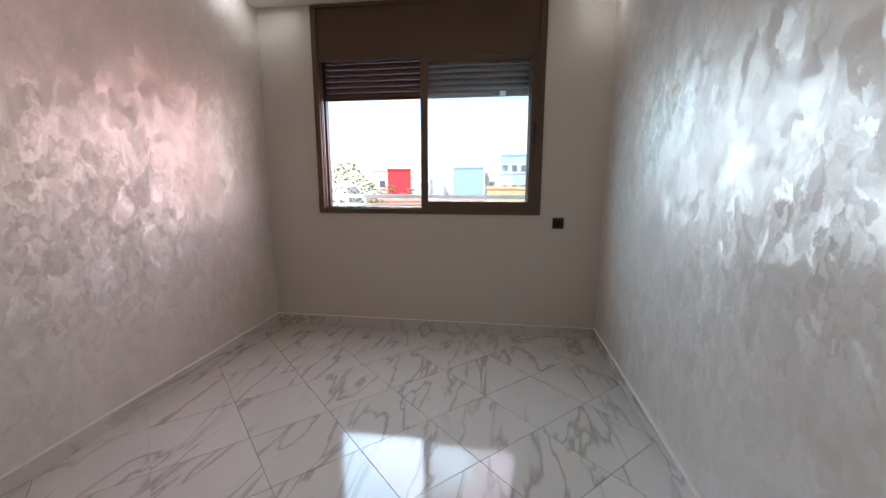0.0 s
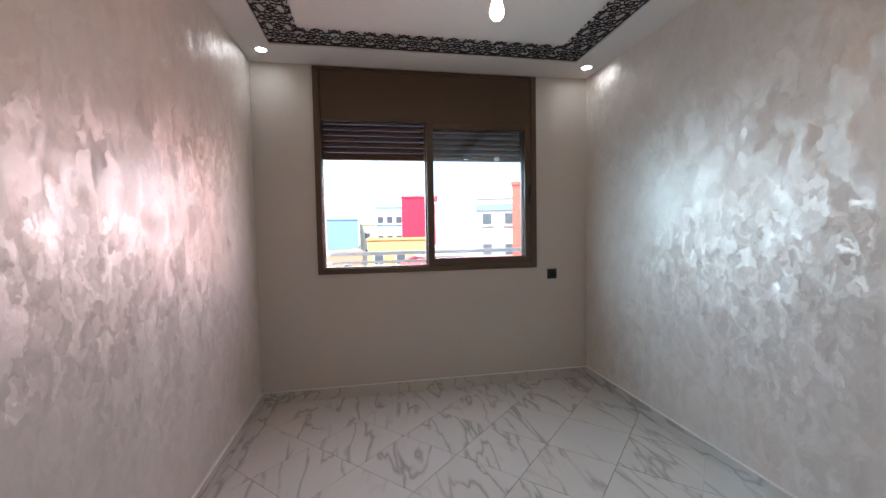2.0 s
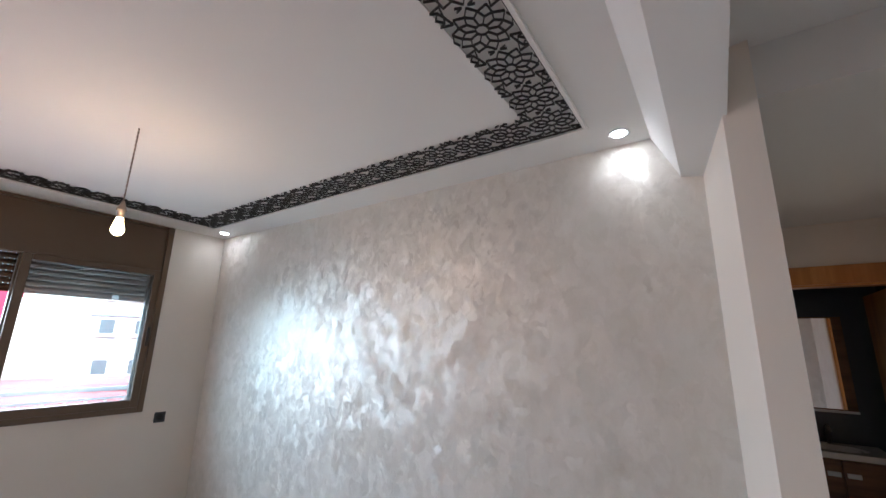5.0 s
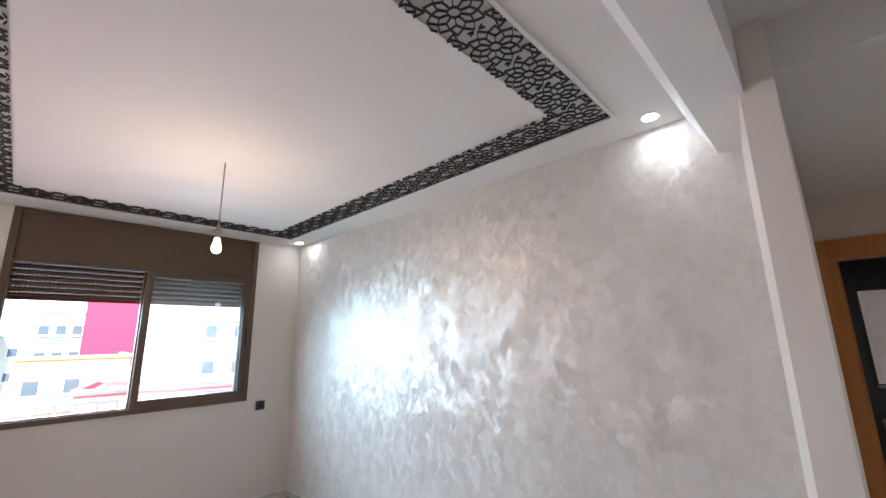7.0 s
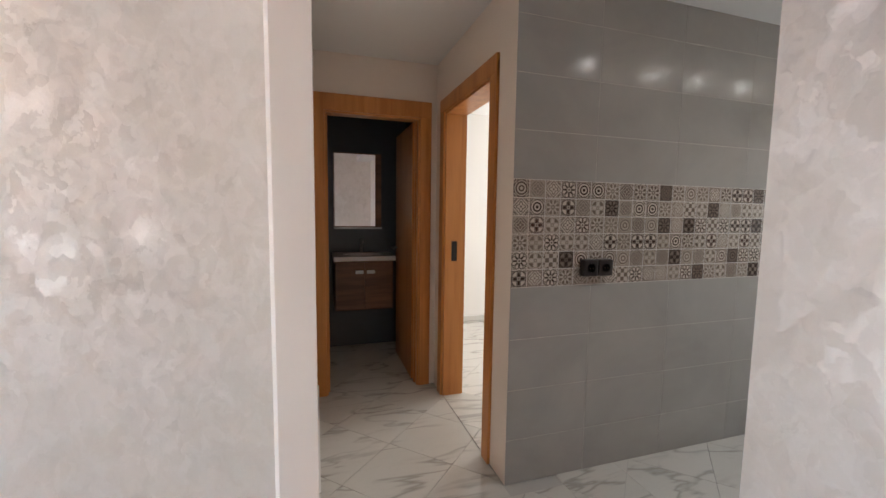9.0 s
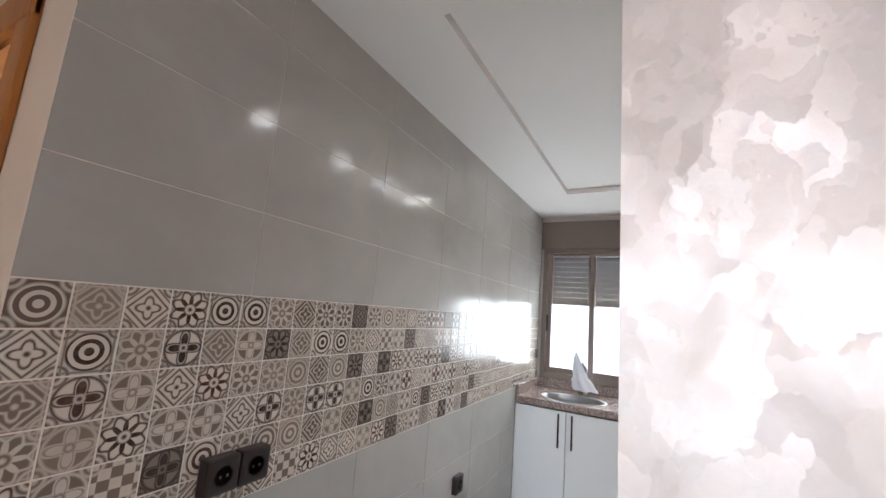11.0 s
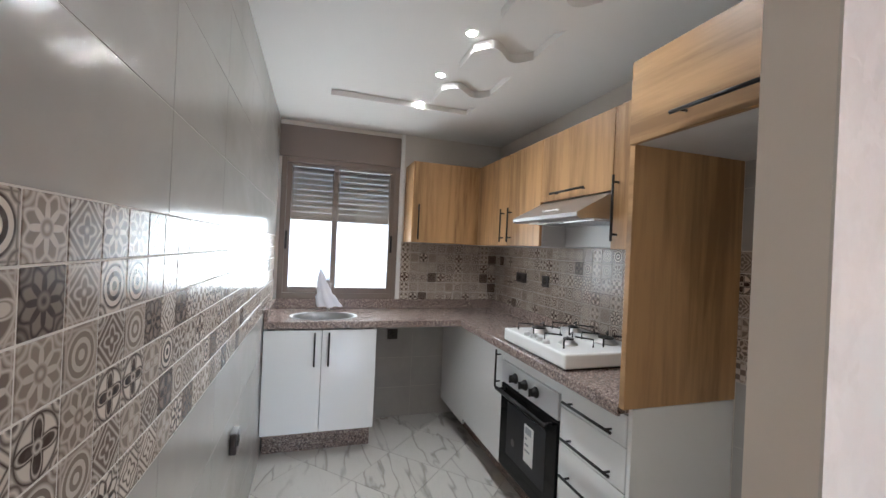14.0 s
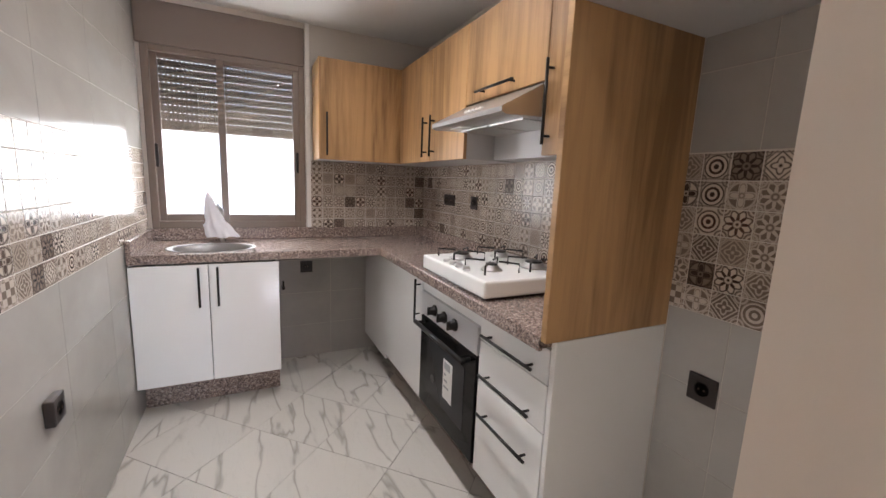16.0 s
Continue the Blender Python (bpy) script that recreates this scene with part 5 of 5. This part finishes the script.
facade("red_block", -13.8, 60, 3.4, 2.7, (0.62, 0.03, 0.04), "low house with a bright red gable wall", windows=False)
facade("cream_house", -16.2, 62, 3.0, 2.6, (0.66, 0.58, 0.48), "cream house beside the red gable", cols=1)
facade("blue_block", -4.2, 70, 5.2, 3.3, (0.20, 0.33, 0.52), "flat blue painted block", windows=False)
facade("small_house", -0.8, 72, 2.6, 2.4, (0.62, 0.52, 0.36), "small ochre house between blocks", cols=1)
facade("tiled_blue_block", 2.3, 62, 4.2, 4.9, (0.30, 0.47, 0.62), "pale blue tiled block", floors=3, cols=3)
facade("crimson_block", 6.6, 60, 5.4, 6.2, (0.50, 0.02, 0.06), "tall crimson painted block", windows=False)
facade("grey_block", 10.0, 75, 5.0, 5.2, (0.42, 0.40, 0.37), "grey block behind the white house", windows=False)
facade("white_house", 11.6, 46, 4.6, 4.3, (0.74, 0.72, 0.68), "plain white rendered house", windows=False)
facade("grey_house", 17.6, 38, 4.2, 4.2, (0.60, 0.60, 0.58), "pale grey house with a blue roof band", floors=2, cols=2, bands=(0.5, 1.1))
facade("salmon_block", 28.5, 30, 9.5, 4.6, (0.62, 0.12, 0.07), "large salmon red painted block", windows=False)
facade("orange_house", 3.6, 40, 6.5, 0.4, (0.60, 0.36, 0.16), "low ochre house with a flat roof", floors=1, cols=3)
facade("low_house", -10, 48, 14, -1.2, (0.52, 0.30, 0.22), "low terracotta house with a flat roof", floors=1, cols=4)
facade("pink_house", 14.0, 24, 9.0, -0.8, (0.55, 0.14, 0.15), "low pink red house with a flat terrace", floors=1, cols=3)
facade("terrace_house", -2.0, 26, 11.0, -1.6, (0.58, 0.46, 0.36), "low house with a pale flat terrace", floors=1, cols=3)


def shed(az, dist, z):
    a = radians(az)
    s = thing("roof_shed", -0.8 + dist * math.sin(a), dist * math.cos(a), -0.8, "small shed with a pale pitched sheet roof", "shed")
    part("wall", boxes((-1.3, 0, 0, 1.3, 1.8, 0.5)), OUT_FRAME, s)
    bm = bmesh.new()
    v = [bm.verts.new(p) for p in ((-1.7, -0.2, 0.5), (1.7, -0.2, 0.5), (0, -0.2, 1.15), (-1.7, 2, 0.5), (1.7, 2, 0.5), (0, 2, 1.15))]
    for f in ((0, 1, 2), (3, 5, 4), (0, 2, 5, 3), (1, 4, 5, 2), (0, 3, 4, 1)):
        bm.faces.new([v[i] for i in f])
    part("roof", bm, OUT_FRAME, s)


shed(9.5, 25, 0)

RAIL = paint("balcony_rail_paint", (0.66, 0.63, 0.6), 0.5)


def balcony():
    b = thing("balcony_railing", -0.7, 4.2, 0.6, "pale painted balcony railing outside the salon window", "railing")
    piece("top_rail", soft(boxes((-4.0, 4.17, 1.06, 3.6, 4.23, 1.1)), 0.008, 2), RAIL, b)
    piece("lower_rail", soft(boxes((-4.0, 4.18, 0.975, 3.6, 4.22, 1.0)), 0.006, 2), RAIL, b)
    x = -3.9
    while x < 3.5:
        piece("baluster", boxes((x, 4.19, 0.6, x + 0.022, 4.21, 0.975)), RAIL, b)
        x += 0.155
    setting("balcony_parapet", boxes((-4.2, 4.1, -9, 3.8, 4.3, 0.6)), RAIL, "low rendered balcony parapet", "parapet")
    setting("balcony_floor", boxes((-4.2, 3.28, -0.3, 3.8, 4.1, -0.05)), GROUT, "pale balcony slab", "floor")


balcony()


def tree(x, y, base, height, seed):
    rng = random.Random(seed)
    t = thing("tree", x, y, base, "leafy green tree below the window", "tree", "trees outside")
    bark = TREE_BARK
    part("trunk", tube(bmesh.new(), [(0, 0, 0), (0.1, 0.05, height * 0.35), (0.0, 0.1, height * 0.75)], [0.22, 0.16, 0.07], 8), bark, t)
    bm = bmesh.new()
    for i in range(1100):
        a, r = rng.uniform(0, math.tau), rng.random() ** 0.5
        zz = rng.uniform(0.4, 1.0)
        spread = height * 0.3 * math.sin(math.pi * min(1, (zz - 0.25) / 0.8)) + 0.15
        lump = 0.75 + 0.4 * noise.noise((math.cos(a) * 1.7 + seed, math.sin(a) * 1.7, zz * 5))
        p = Vector((math.cos(a) * r * spread * lump, math.sin(a) * r * spread * lump, zz * height))
        s = rng.uniform(0.08, 0.18)
        d1 = Vector((rng.uniform(-1, 1), rng.uniform(-1, 1), rng.uniform(-1, 1))).normalized() * s
        d2 = d1.cross(Vector((rng.uniform(-1, 1), rng.uniform(-1, 1), 1))).normalized() * s * 0.5
        bm.faces.new([bm.verts.new(p + q) for q in (d1, d2, -d1, -d2)])
    part("crown", bm, LEAF, t)


TREE_BARK = paint("bark", (0.16, 0.12, 0.09), 0.9, 0.4)
LEAF = paint("foliage", (0.10, 0.15, 0.05), 0.6, 0.0, 0.4)
for _i, (_az, _d, _h) in enumerate(((-20.5, 30, 11.5), (-17.5, 42, 10.0), (-15, 50, 9.6), (-12, 52, 9.2), (-22, 24, 9.0))):
    tree(-0.8 + _d * math.sin(radians(_az)), _d * math.cos(radians(_az)), -9.0, _h, 11 + _i)


def far_town():
    rng = random.Random(5)
    bm = bmesh.new()
    for i in range(260):
        a = radians(rng.uniform(-60, 60))
        d = rng.uniform(140, 600)
        w, h = rng.uniform(6, 16), rng.uniform(5, 11)
        x, y = d * math.sin(a), d * math.cos(a)
        box(bm, x - w / 2, y, -9, x + w / 2, y + w, -9 + h)
    tagged(part("far_town", bm, OUT_FRAME), "hazy distant town of low pale houses", "town", kind="stuff")


far_town()
# the block across the street from the kitchen; unseen upper floors added to block the sun
facade("street_block", 176, 16, 34, 26.0, (0.72, 0.66, 0.58), "cream block across the street from the kitchen, raised to block the sun", pane=OUT_FRAME, floors=11, cols=11, depth=8)
